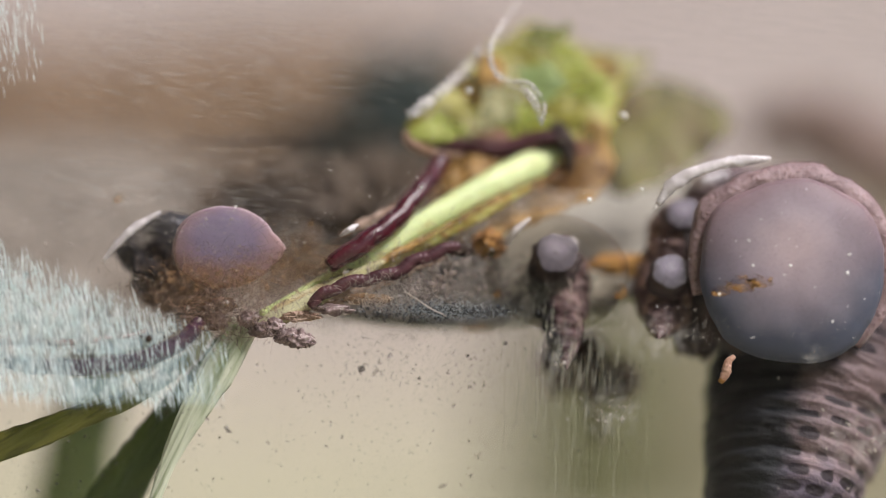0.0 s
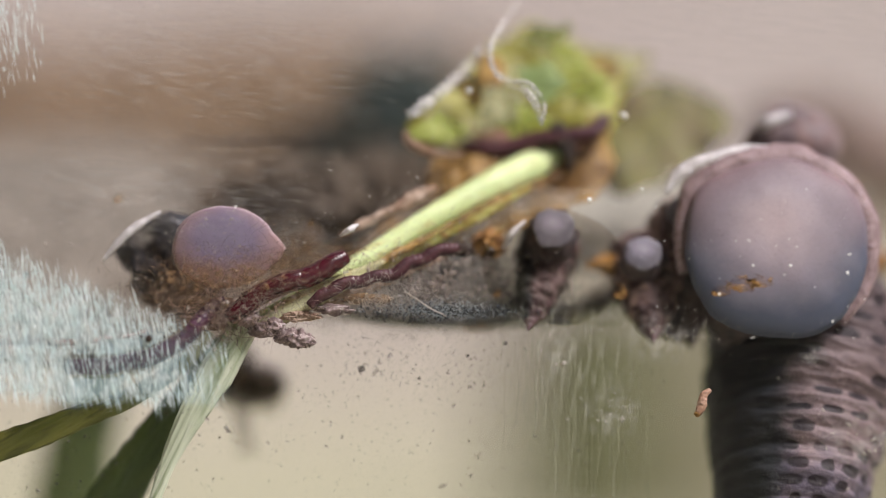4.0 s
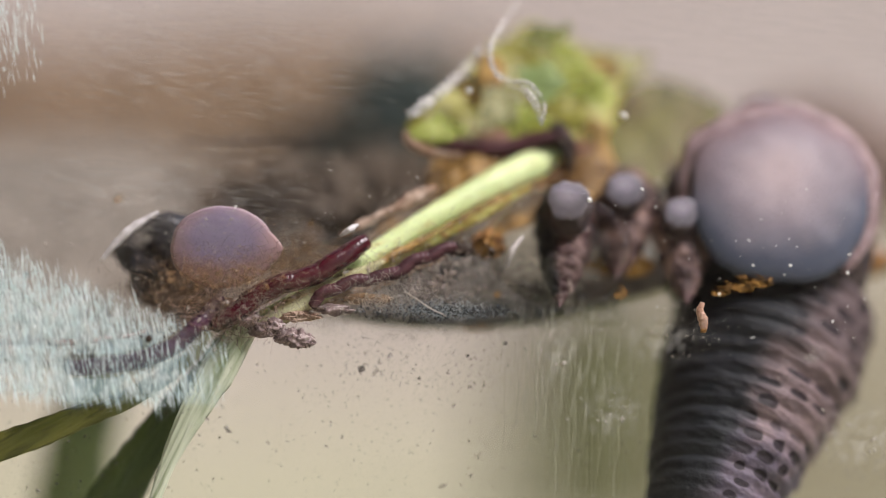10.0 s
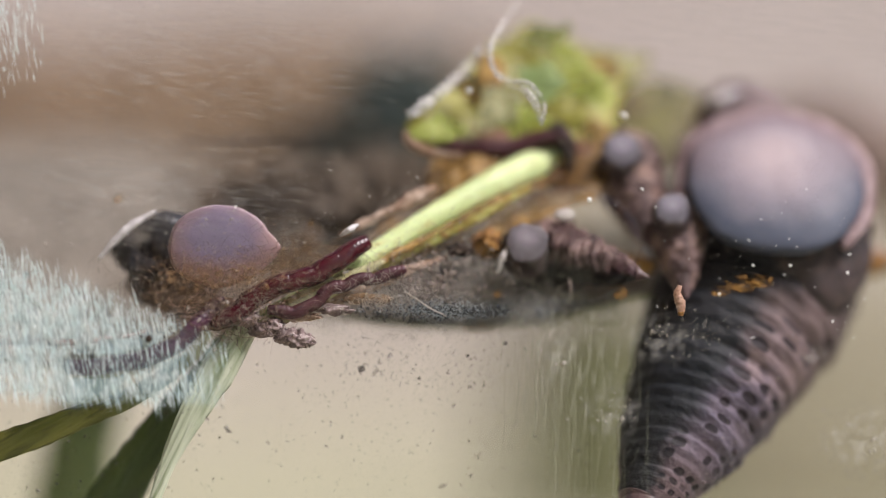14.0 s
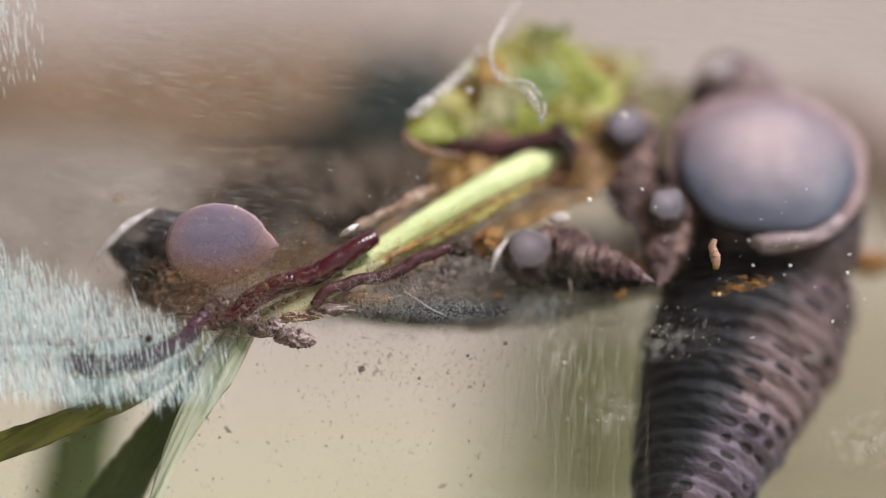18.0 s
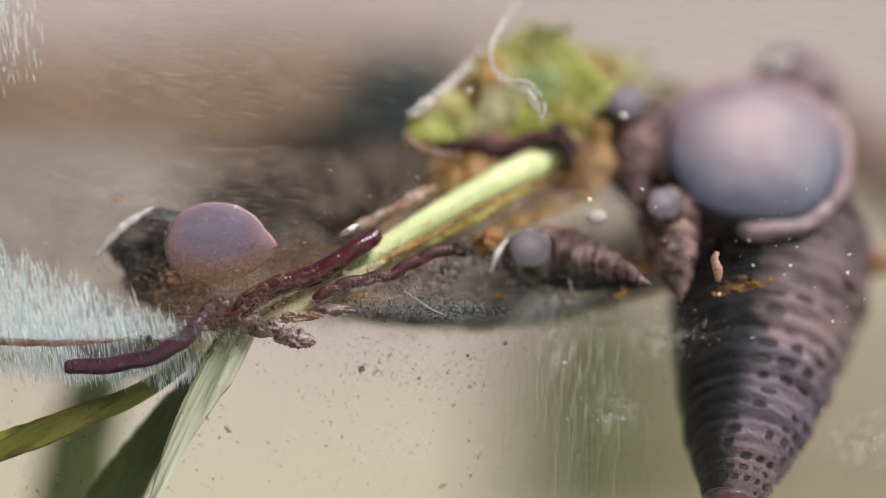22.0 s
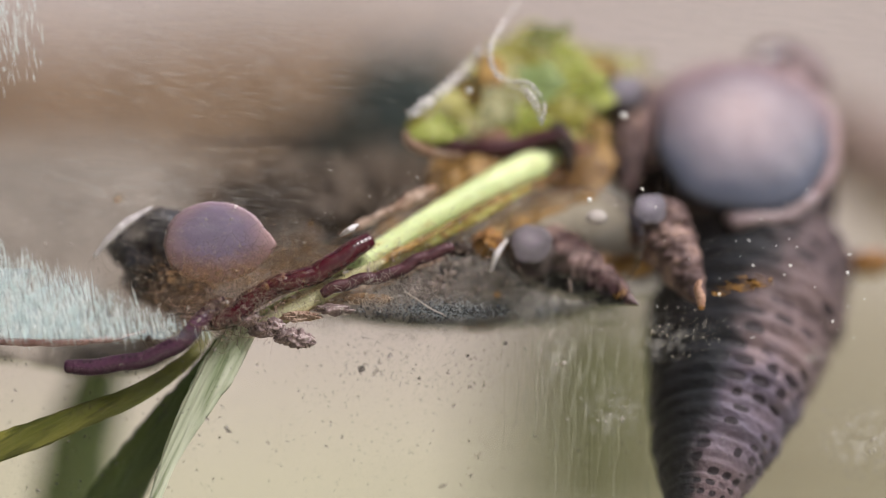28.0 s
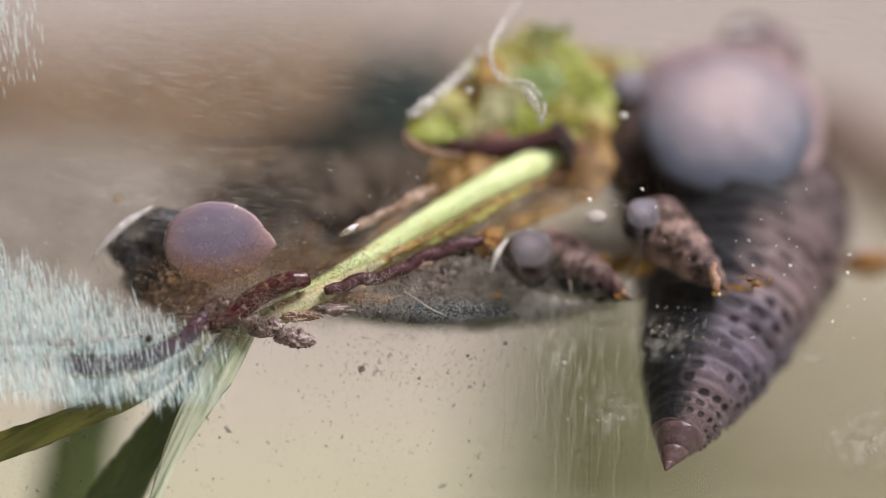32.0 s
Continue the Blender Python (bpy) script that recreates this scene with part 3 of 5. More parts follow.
# sediment: a slope whose lower edge shows through the glass


def slope(edge, top, d0, d1, material, label, name, lump, seed, nu=90, nv=34):
    """A bank that rises from its lower edge to its top line and recedes."""
    lo, hi = spline([(u, v, 0) for u, v in edge], nu), spline([(u, v, 0) for u, v in top], nu)
    verts, faces = [], []
    for j in range(nv + 1):
        f = j / nv
        for i in range(nu + 1):
            p = lo[i].lerp(hi[i], f)
            s = Vector((p.x * 0.02, p.y * 0.03, seed))
            d = d0 + (d1 - d0) * f ** 1.4 + lump * (noise.noise(s) + 0.5 * noise.noise(s * 3) + 0.3 * noise.noise(s * 8)) * min(1, f * 6 + 0.15)
            verts.append(W(p.x, p.y + 3 * noise.noise(s * 6), d))
    for i in range(nu + 1):
        verts.append(W(lo[i].x, lo[i].y - 4, d0 + 4))
    for i in range(nu + 1):
        verts.append(W(hi[i].x, hi[i].y + 30, d1 + 8))
    w = nu + 1
    for j in range(nv):
        for i in range(nu):
            a = j * w + i
            faces.append((a, a + 1, a + 1 + w, a + w))
    k = (nv + 1) * w
    for i in range(nu):
        faces.append((i, k + i, k + i + 1, i + 1))
        a = nv * w + i
        faces.append((a, a + 1, k + w + i + 1, k + w + i))
    return solo(name, bm_of(verts, faces), material, label, "sediment", kind="stuff")


slope([(-200, 655), (0, 640), (140, 662), (260, 660), (350, 610), (450, 580), (560, 562), (640, 560), (760, 560)],
      [(-200, 250), (0, 245), (140, 242), (260, 255), (350, 285), (450, 310), (560, 320), (640, 330), (760, 330)],
      7, 44, M_SEDIMENT, "grey-brown sediment bank settled behind the glass", "sediment_bank", 1.8, 4.0)
slope([(560, 556), (640, 570), (720, 579), (800, 582), (880, 579), (960, 566), (1040, 546), (1120, 528), (1200, 505), (1290, 470)],
      [(560, 380), (640, 350), (720, 335), (800, 325), (880, 320), (960, 318), (1040, 315), (1120, 310), (1200, 300), (1290, 300)],
      9, 30, M_LENS, "slate-grey film of sediment with a smooth curved lower edge", "sediment_film", 1.0, 9.0)

slope([(560, 558), (640, 572), (720, 581), (800, 584), (880, 581), (960, 568), (1040, 548), (1100, 534)],
      [(560, 552), (640, 530), (720, 520), (800, 522), (880, 528), (960, 535), (1040, 530), (1100, 528)],
      8.2, 8.9, M_SLATE, "dark slate silt along the lower edge of the sediment", "silt_rim", 0.3, 14.0, 90, 12)

# stalks and blades behind the clear lower part
# added mass standing in for the darker, shaded table beyond the tank
solo("olive_tone_mass", blob(W(1500, 700, 210), (U(440, 210), U(110, 210), U(292, 210)), 0.08, 1.2, 5, 4), mat("olive_tone_mass", (0.32, 0.285, 0.20), (0.44, 0.40, 0.295), 25, 0.8, 0.3),
     "large smooth olive-beige mass added behind the tank to darken the background", "stone")
solo("plant_stake", tube([W(1052, 986, 200), W(1046, 800, 200), W(1054, 640, 200), W(1065, 500, 200)], [U(146, 200), U(156, 200), U(164, 200), U(118, 200)], 16, 20, 0.3, 0.1, 2),
     M_STALK, "thick olive-green stake standing on the table behind the tank", "stake")
solo("water_plant_stalk", tube([W(120, 960, 24), W(135, 830, 24), W(165, 700, 24), W(200, 600, 24)], [U(74, 24), U(66, 24), U(52, 24), U(30, 24)], 14, 20, 0.4, 0.1, 6),
     M_STALK_GREEN, "dark green water plant stalk behind the leaf blades", "plant", "blurred stalks")

# ---------- the rotting plant before the sediment ----------
plant = thing("rotting_plant", "rotting water plant with a pale green stem and torn leaf", "plant", at=W(480, 560, 2.2))
part("stem", tube([W(462, 560, 2.0), W(520, 533, 2.4), W(600, 490, 3.0), W(690, 433, 3.8), W(790, 372, 4.8), W(890, 318, 6.4), W(960, 287, 7.6), W(996, 271, 8.2)],
                  [U(10), U(14), U(17), U(18), U(20), U(21), U(23), U(25), U(27), U(27), U(8)], 24, 70, 0.55, 0.06, 1, 9), M_STEM, plant, "pale yellow-green fibrous stem")
part("stem_edge", tube([W(490, 562, 2.4), W(560, 527, 2.8), W(650, 482, 3.4), W(740, 434, 4.2), W(850, 380, 5.2), W(940, 330, 6.2)],
                       [U(4), U(11), U(12), U(14), U(12), U(4)], 12, 60, 0.6, 0.4, 11, 3), M_STEM_EDGE, plant, "yellowed lower edge of the stem")
part("stem_skin", tube([W(452, 590, 1.7), W(500, 556, 1.8), W(560, 524, 2.0), W(620, 494, 2.5), W(680, 462, 3.0)],
                       [U(12), U(19), U(17), U(13), U(4)], 20, 50, 0.22, 0.25, 83, 7), M_SKIN, plant, "pale yellowish fibrous skin at the stem foot")
part("stem_scar", tube([W(610, 498, 2.6), W(690, 455, 3.2), W(770, 412, 4.0), W(860, 366, 5.2), W(960, 322, 6.8), W(1005, 300, 7.6)],
                       [U(2), U(6), U(5), U(8), U(9), U(5)], 10, 70, 0.4, 0.9, 71), M_HUSK_THIN, plant, "orange-brown decayed seam along the stem")
part("husk", sheet([(680, 485), (760, 456), (830, 430), (905, 412), (985, 378), (1060, 345), (1090, 285), (1070, 248), (1020, 270), (960, 300), (880, 340), (780, 400)], 4.8, 8.6, 1.0, 3, 10),
     M_HUSK_THIN, plant, "thin orange-brown rotten husk under the stem")
part("husk", sheet([(570, 474), (640, 428), (705, 372), (748, 325), (775, 268), (860, 262), (960, 268), (900, 310), (800, 365), (700, 428), (610, 480)], 4.6, 8.0, 1.0, 6, 10),
     M_HUSK_THIN, plant, "thin brown rotten husk over the stem")
part("husk_skin", tube([W(600, 418, 4.2), W(645, 396, 4.4), W(690, 372, 4.6), W(735, 350, 5.0), W(772, 330, 5.4)],
                       [U(3), U(9), U(6), U(13), U(4)], 10, 50, 0.5, 0.7, 41), M_HUSK_PALE, plant, "pale wet peeling skin")
part("husk_skin", tube([W(540, 545, 2.4), W(600, 528, 2.6), W(660, 506, 3.0), W(720, 480, 3.4), W(790, 455, 3.8)],
                       [U(3), U(11), U(13), U(9), U(3)], 10, 50, 0.5, 0.8, 43), M_HUSK_PALE, plant, "pale wet peeling skin")
part("knot", blob(W(992, 248, 8.6), (U(22), U(16), U(22)), 0.5, 1.6, 3), M_KNOT, plant, "blackened stem end")
part("knot", tube([W(978, 222, 7.6), W(1000, 250, 7.4), W(1010, 296, 7.4)], [U(14), U(18), U(10)], 10, 16, 0.8, 0.5, 8), M_KNOT, plant, "blackened stem end")
for u, v, a, b, d, m, lab in ((1000, 138, 62, 48, 9.6, M_LIME, "bright lime patch"), (905, 212, 60, 30, 7.4, M_LIME, "bright lime patch"), (884, 190, 52, 34, 7.2, M_CREAM, "bleached cream patch"), (1055, 168, 34, 22, 9.6, M_LIME, "bright lime patch"),
                              (838, 148, 34, 30, 8.0, M_HUSK_THIN, "brown patch"), (1068, 118, 26, 16, 10.6, M_HUSK_THIN, "brown patch"), (955, 142, 40, 34, 8.6, M_AQUA, "pale bluish green patch"), (965, 66, 46, 26, 9.6, M_LEAF_DARK, "dark green patch"), (868, 128, 20, 48, 7.6, M_HUSK_THIN, "brown patch"), (1052, 240, 24, 34, 8.8, M_HUSK_THIN, "brown patch"),
                              (775, 232, 46, 24, 6.0, M_LIME, "bright lime patch")):
    part("leaf_patch", sheet([(u + a * (1 + 0.38 * math.sin(2 * q + u)) * math.cos(q), v + b * (1 + 0.38 * math.sin(3 * q + v)) * math.sin(q)) for q in (0, 0.7, 1.4, 2.1, 2.8, 3.5, 4.2, 4.9, 5.6)], d, d + 0.2, 0.3, u * 0.1, 6, 0.05), m, plant, lab)
part("leaf", sheet([(712, 232), (745, 195), (800, 150), (862, 88), (905, 62), (950, 40), (1010, 72), (1075, 92), (1155, 100), (1120, 140), (1092, 190),
                    (1075, 250), (1040, 300), (985, 265), (900, 262), (810, 262), (752, 258)], 8.6, 14.0, 1.0, 2, 18, side_d=3.0), M_LEAF, plant, "torn bright green leaf with brown patches")
part("leaf_lobe", sheet([(1090, 170), (1140, 140), (1210, 150), (1275, 185), (1290, 230), (1230, 290), (1150, 330), (1085, 345), (1060, 300), (1075, 240)],
                        12.0, 17.0, 1.6, 5, 12), M_LEAF_OLD, plant, "faded olive leaf lobe")
part("leaf_base", sheet([(760, 250), (840, 232), (930, 232), (1020, 250), (1075, 265), (1070, 320), (1010, 340), (930, 330), (860, 320), (790, 305)], 8.2, 9.4, 1.2, 8, 10),
     M_ROT, plant, "maroon-brown rotten leaf base")
part("leaf_edge", tube([W(713, 236, 5.4), W(735, 258, 5.6), W(770, 270, 6.2), W(820, 274, 7.0)], [U(8), U(9), U(6), U(3)], 10, 30, 0.5, 0.6, 61), M_HUSK_PALE, plant, "pale curled leaf rim")
part("leaf_edge", tube([W(722, 206, 4.0), W(770, 172, 5.0), W(815, 130, 6.4), W(860, 82, 8.0)], [U(10), U(12), U(11), U(6)], 10, 40, 0.6, 0.6, 51), M_WHITE, plant, "pale folded leaf edge")

grass = thing("water_grass", "tuft of green water grass at the stem foot", "plant", at=W(380, 610, 3.5))
part("blade", tube([W(-40, 806, 1.7), W(60, 772, 1.7), W(150, 736, 1.8), W(240, 700, 2.0), W(330, 640, 3.0), W(372, 588, 4.0)], [U(26), U(25), U(22), U(18), U(14), U(8)], 18, 60, 0.25, 0.12, 50, 5),
     M_BLADE_OLIVE, grass, "olive blade with dark veins")
part("blade", tube([W(180, 930, 5.0), W(245, 820, 4.6), W(300, 740, 4.2), W(345, 680, 4.0), W(390, 600, 3.8)], [U(52), U(42), U(34), U(24), U(8)], 18, 60, 0.2, 0.12, 27, 5),
     M_BLADE, grass, "broad dark green blade")
part("stalk", tube([W(258, 930, 1.8), W(306, 800, 1.8), W(360, 700, 1.8), W(402, 630, 1.9), W(432, 572, 2.2)], [U(9), U(12), U(22), U(31), U(26)], 48, 60, 0.3, 0.10, 44, 9),
     M_PALEBLADE, grass, "bleached pale green stalk with fine fibres")

# detritus lumps round the foot of the stem
for u, v, d, a, b, s, m in ((468, 584, 1.6, 28, 13, 1, M_CRUMB), (512, 596, 1.5, 24, 14, 2, M_CRUMB), (528, 602, 1.4, 20, 15, 21, M_CRUMB), (486, 578, 1.4, 16, 14, 22, M_CRUMB), (590, 548, 1.8, 30, 9, 3, M_CRUMB), (375, 565, 1.8, 22, 20, 4, M_CRUMB),
                            (345, 545, 2.0, 26, 18, 5, M_FLUFF), (545, 604, 1.5, 13, 11, 6, M_CRUMB), (815, 442, 3.6, 22, 12, 7, M_KNOT), (864, 432, 4.8, 26, 24, 8, M_HUSK),
                            (845, 580, 6.5, 26, 7, 9, M_ORANGE), (390, 540, 1.6, 26, 14, 13, M_HUSK_PALE), (330, 575, 1.5, 30, 12, 14, M_HUSK_PALE), (440, 565, 1.4, 18, 14, 15, M_CRUMB), (530, 560, 1.8, 34, 10, 16, M_HUSK_PALE), (650, 530, 2.0, 40, 10, 17, M_FLUFF), (1080, 468, 7.0, 42, 18, 10, M_AMBER), (1125, 470, 7.0, 30, 20, 11, M_AMBER), (1540, 465, 12.0, 45, 20, 12, M_HUSK)):
    solo("detritus_lump", blob(W(u, v, d), (U(a), U(min(a, b)), U(b)), 0.55, 2.3, s, 4), m, "crumbly brown lump of rotting plant matter", "detritus", "detritus lumps")

# a curled white fibre and loose fibres
solo("curled_fibre", tube([W(925, -8, 7.5), W(892, 40, 6), W(868, 85, 4.6), W(872, 118, 3.8), W(895, 145, 3.4), W(925, 158, 3.2), W(946, 182, 3.0), W(957, 215, 2.8)],
                          [U(1), U(3), U(6), U(7), U(6), U(6), U(8), U(5)], 8, 70), M_WHITE, "curled translucent white fibre stuck near the leaf", "fibre", "white fibres")
solo("curled_fibre", tube([W(868, 80, 4.8), W(872, 120, 4.0), W(905, 142, 3.6), W(938, 150, 3.4), W(962, 186, 3.0), W(958, 222, 2.9)],
                          [U(4), U(5), U(5), U(5), U(6), U(4)], 8, 60), M_WHITE, "curled translucent white fibre stuck near the leaf", "fibre", "white fibres")


def fuzz(name, count, area, depth, length, thin, material, label, seed, lean=None):
    """Many fine curved hairs within an area (u, v, half width, half height)."""
    rnd = random.Random(seed)
    verts, faces = [], []
    for _ in range(count):
        u, v = rnd.gauss(area[0], area[2] * 0.5), rnd.gauss(area[1], area[3] * 0.5)
        d = depth + rnd.uniform(-0.5, 0.6)
        a = rnd.uniform(0, 2 * math.pi) if lean is None else rnd.gauss(lean, 0.35)
        ln, bend = length * rnd.uniform(0.4, 1.4), rnd.uniform(-1.3, 1.3)
        p, o = Vector((u, v)), len(verts)
        for k in range(5):
            w = thin * (1 - 0.15 * k)
            t = Vector((-math.sin(a), math.cos(a))) * w
            c = W(p.x, p.y, d)
            verts += [W(p.x + t.x, p.y + t.y, d), W(p.x - t.x, p.y - t.y, d), c + Vector((0, -U(w) * 1.2, 0))]
            p = p + Vector((math.cos(a), math.sin(a))) * ln / 4
            a += bend / 4
            if k:
                b = o + 3 * (k - 1)
                for i in range(3):
                    j = (i + 1) % 3
                    faces.append((b + i, b + j, b + 3 + j, b + 3 + i))
    return solo(name, bm_of(verts, faces), material, label, "fluff", kind="stuff")


fuzz("brown_fluff", 1700, (410, 508, 165, 60), 1.2, 26, 0.24, M_FLUFF, "brown fluffy hairs of mould round the mauve snail", 1)
fuzz("brown_fluff", 800, (342, 550, 90, 36), 1.0, 28, 0.26, M_FLUFF, "brown fluffy hairs of mould round the stem foot", 2)
fuzz("brown_fluff", 420, (555, 460, 130, 40), 3.0, 36, 0.5, M_FLUFF, "brown fluffy hairs on the rotting husk", 3, 2.6)
fuzz("brown_fluff", 380, (520, 450, 110, 60), 2.0, 26, 0.3, M_FLUFF, "brown fluffy hairs between snail and husk", 8)
fuzz("rotten_threads", 90, (490, 588, 60, 15), 1.2, 15, 0.6, M_CRUMB, "tangled pinkish brown rotten threads at the stem foot", 31)
fuzz("rotten_threads", 60, (385, 560, 60, 30), 1.2, 22, 0.8, M_CRUMB, "tangled pinkish brown rotten threads at the stem foot", 32)
fuzz("pale_fluff", 420, (690, 525, 95, 36), 1.2, 17, 0.42, M_FIBRE, "tangled pale hairs below the stem", 4)
fuzz("pale_fluff", 800, (775, 549, 110, 17), 1.2, 8, 0.4, M_HAIR_BLUE, "tangled pale hairs below the stem", 5)
fuzz("rotten_threads", 260, (400, 548, 120, 46), 0.7, 26, 0.4, M_THREAD, "tangled pale pinkish threads round the stem foot", 33)
fuzz("rotten_threads", 120, (470, 500, 110, 46), 0.8, 24, 0.35, M_THREAD, "loose pale pinkish threads between snail and worm", 34)
fuzz("pale_fluff", 70, (715, 596, 60, 22), 0.9, 14, 0.5, M_FIBRE, "loose pale threads below the sediment edge", 9)
fuzz("pale_fluff", 110, (310, 575, 90, 22), 0.8, 46, 0.6, M_FLUFF, "long brown hairs along the worm", 7, 0.5)
solo("painted_glint", tube([W(602, 418, 2.4), W(618, 407, 2.2), W(634, 398, 2.4)], [U(2), U(7), U(3)], 8, 16, 0.7, 0.4, 2), M_GLINT, "white shape painted as a wet highlight on the husk", "slime")
solo("pink_root", tube([W(-30, 604, 0.6), W(60, 607, 0.6), W(130, 606, 0.6), W(200, 600, 0.6), W(270, 584, 0.8)], [U(5), U(7), U(6), U(5), U(2)], 8, 40, 0.7, 0.4, 12),
     mat("pale_pink_root", (0.34, 0.17, 0.15), (0.58, 0.38, 0.34), 900, 0.5, 0.3), "thin pale pink root behind the pale streaks", "root")
solo("long_hair", tube([W(715, 515, 0.6), W(760, 545, 0.6), W(790, 560, 0.6)], [U(1.0), U(1.2), U(0.8)], 6, 20), M_FIBRE, "single straight pale hair", "fibre")


def patch(u, v, a, b, d):
    """A round smear on the glass; UV x fades from the middle to the rim."""
    n = 24
    verts, uvs = [W(u, v, d)], [(1, 0)]
    for f, w in ((0.5, 0.6), (1.0, 0.0)):
        for j in range(n):
            t = 2 * math.pi * j / n
            verts.append(W(u + a * f * math.cos(t), v + b * f * math.sin(t), d)), uvs.append((w, 0))
    faces = [(0, 1 + j, 1 + (j + 1) % n) for j in range(n)]
    faces += [(1 + j, 1 + n + j, 1 + n + (j + 1) % n, 1 + (j + 1) % n) for j in range(n)]
    return bm_of(verts, faces, uvs)


def flecks(name, count, area, d, size, material, label, seed, uniform=True):
    """Tiny flat crumbs stuck on the glass."""
    rnd = random.Random(seed)
    verts, faces = [], []
    for _ in range(count):
        if uniform:
            u, v = rnd.uniform(area[0], area[2]), rnd.uniform(area[1], area[3])
        else:
            u, v = rnd.gauss((area[0] + area[2]) / 2, (area[2] - area[0]) / 4), rnd.gauss((area[1] + area[3]) / 2, (area[3] - area[1]) / 4)
        s = size * math.exp(rnd.gauss(0, 0.55))
        a, e = rnd.uniform(0, 6.3), rnd.uniform(0.12, 0.6)
        o, k = len(verts), 6
        for j in range(k):
            t = 2 * math.pi * j / k
            x, y = s * math.cos(t) * rnd.uniform(0.6, 1.2), s * e * math.sin(t) * rnd.uniform(0.6, 1.2)
            verts.append(W(u + x * math.cos(a) - y * math.sin(a), v + x * math.sin(a) + y * math.cos(a), d))
        verts.append(W(u, v, d - 0.02 - s * 0.012))
        for j in range(k):
            faces.append((o + j, o + (j + 1) % k, o + k))
    return solo(name, bm_of(verts, faces), material, label, "dirt", kind="stuff")


flecks("mould_cloud", 1600, (240, 450, 530, 590), 0.5, 1.9, M_MOULD, "soft brown cloud of mould round the snail and stem foot", 51, False)
flecks("mould_cloud", 1800, (275, 455, 500, 525), 0.5, 1.8, M_MOULD_ORANGE, "orange-brown mould over the lower rim of the sole", 52, False)
flecks("mould_cloud", 2600, (600, 440, 880, 550), 2.7, 2.0, M_MOULD_PALE, "pale pinkish brown rotten fluff under the stem", 53, False)
flecks("silt_fill_flecks", 1500, (650, 536, 900, 566), 1.35, 2.4, M_SILT, "dark slate silt specks along the lower edge of the sediment", 54, False)
# pale flecks added to brighten sediment that lies in shade
flecks("silt_fill_flecks", 3000, (710, 450, 960, 550), 4.4, 2.8, M_SILT_FILL, "pale grey-olive flecks added to brighten the shaded sediment", 55, False)
flecks("silt_fill_flecks", 1600, (850, 455, 1050, 570), 4.6, 2.8, M_SILT_FILL, "pale grey-olive flecks added to brighten the shaded sediment", 56, False)
flecks("dirt_flecks", 800, (540, 580, 950, 720), -0.03, 1.5, M_FAINT, "fine dark flecks of dirt on the glass", 11, False)
flecks("dirt_flecks", 1400, (450, 590, 1180, 870), -0.03, 1.4, M_FAINT, "fine dark flecks of dirt on the glass", 12)
flecks("dirt_flecks", 500, (0, 620, 420, 880), -0.03, 1.6, M_FLECK, "fine dark flecks of dirt on the glass", 13)
flecks("dirt_flecks", 320, (430, 270, 940, 500), -0.03, 1.0, M_FIBRE, "fine pale specks of dust on the glass", 14, False)
flecks("dust_specks", 240, (900, 330, 1568, 600), -0.03, 0.8, M_SPECK, "bright dust specks on the glass", 15)
flecks("dust_specks", 500, (0, 340, 420, 660), -0.03, 1.4, M_FIBRE, "fine pale specks of dust on the glass", 16)
flecks("glass_crumbs", 150, (1175, 545, 1285, 625), -0.04, 0.95, M_FIBRE, "pale crumbs stuck on the glass", 18, False)
flecks("dust_specks", 420, (400, 300, 780, 500), -0.03, 1.0, M_FIBRE, "fine pale dust on the glass", 19)
flecks("dust_specks", 170, (1000, 560, 1568, 880), -0.03, 1.0, M_FIBRE, "fine pale specks of dust on the glass", 17)
for u, v, s in ((1043, 354, 4.4), (1333, 470, 2.4), (1399, 470, 2.8), (1500, 483, 2.8), (1388, 487, 1.6), (417, 366, 2.0), (1160, 367, 1.8), (1103, 205, 6), (830, 161, 6), (1273, 521, 2.6)):
    d = -0.05 if s < 6 else 5.0
    solo("dust_speck", blob(W(u, v, d), (U(s), U(s) * 0.5, U(s)), 0.6, 2, int(u), 2), M_SPECK, "single bright speck of dust on the glass", "dust", "bright dust specks")
for u, v, s, m in ((640, 653, 6, M_FLECK), (45, 487, 6, M_FLECK), (880, 520, 7, M_ORANGE), (210, 350, 9, M_ORANGE), (550, 395, 5, M_ORANGE), (1100, 518, 12, M_ORANGE),
                   (895, 608, 4, M_FLECK), (828, 630, 3, M_FLECK), (742, 670, 3, M_FLECK)):
    solo("dirt_speck", blob(W(u, v, 3.0 if m is M_ORANGE else 0.1), (U(s), U(s) * 0.5, U(s)), 0.5, 2, int(v), 3), m, "small round speck of dirt on the glass", "dirt", "dirt specks")
solo("dirt_speck", blob(W(263, 600, -0.25), (U(6), U(3), U(6.5)), 0.2, 2, 3, 3), M_KNOT, "round black speck on the streaked glass", "dirt", "dirt specks")
for u, v, a, b, n in ((1085, 730, 50, 46, 40), (990, 622, 26, 50, 28), (1530, 780, 76, 60, 60), (1170, 600, 60, 40, 30), (1440, 628, 24, 16, 12)):
    solo("milky_scuff", patch(u, v, 1.3 * a, 1.3 * b, -0.06), M_SCUFF,
         "milky scuffed patch on the glass", "scuff", "milky scuffs", kind="stuff")
    flecks("lime_crumbs", n, (u - a, v - b, u + a, v + b), -0.04, 2.0, M_FIBRE, "whitish lime crumbs on the glass", u, False)
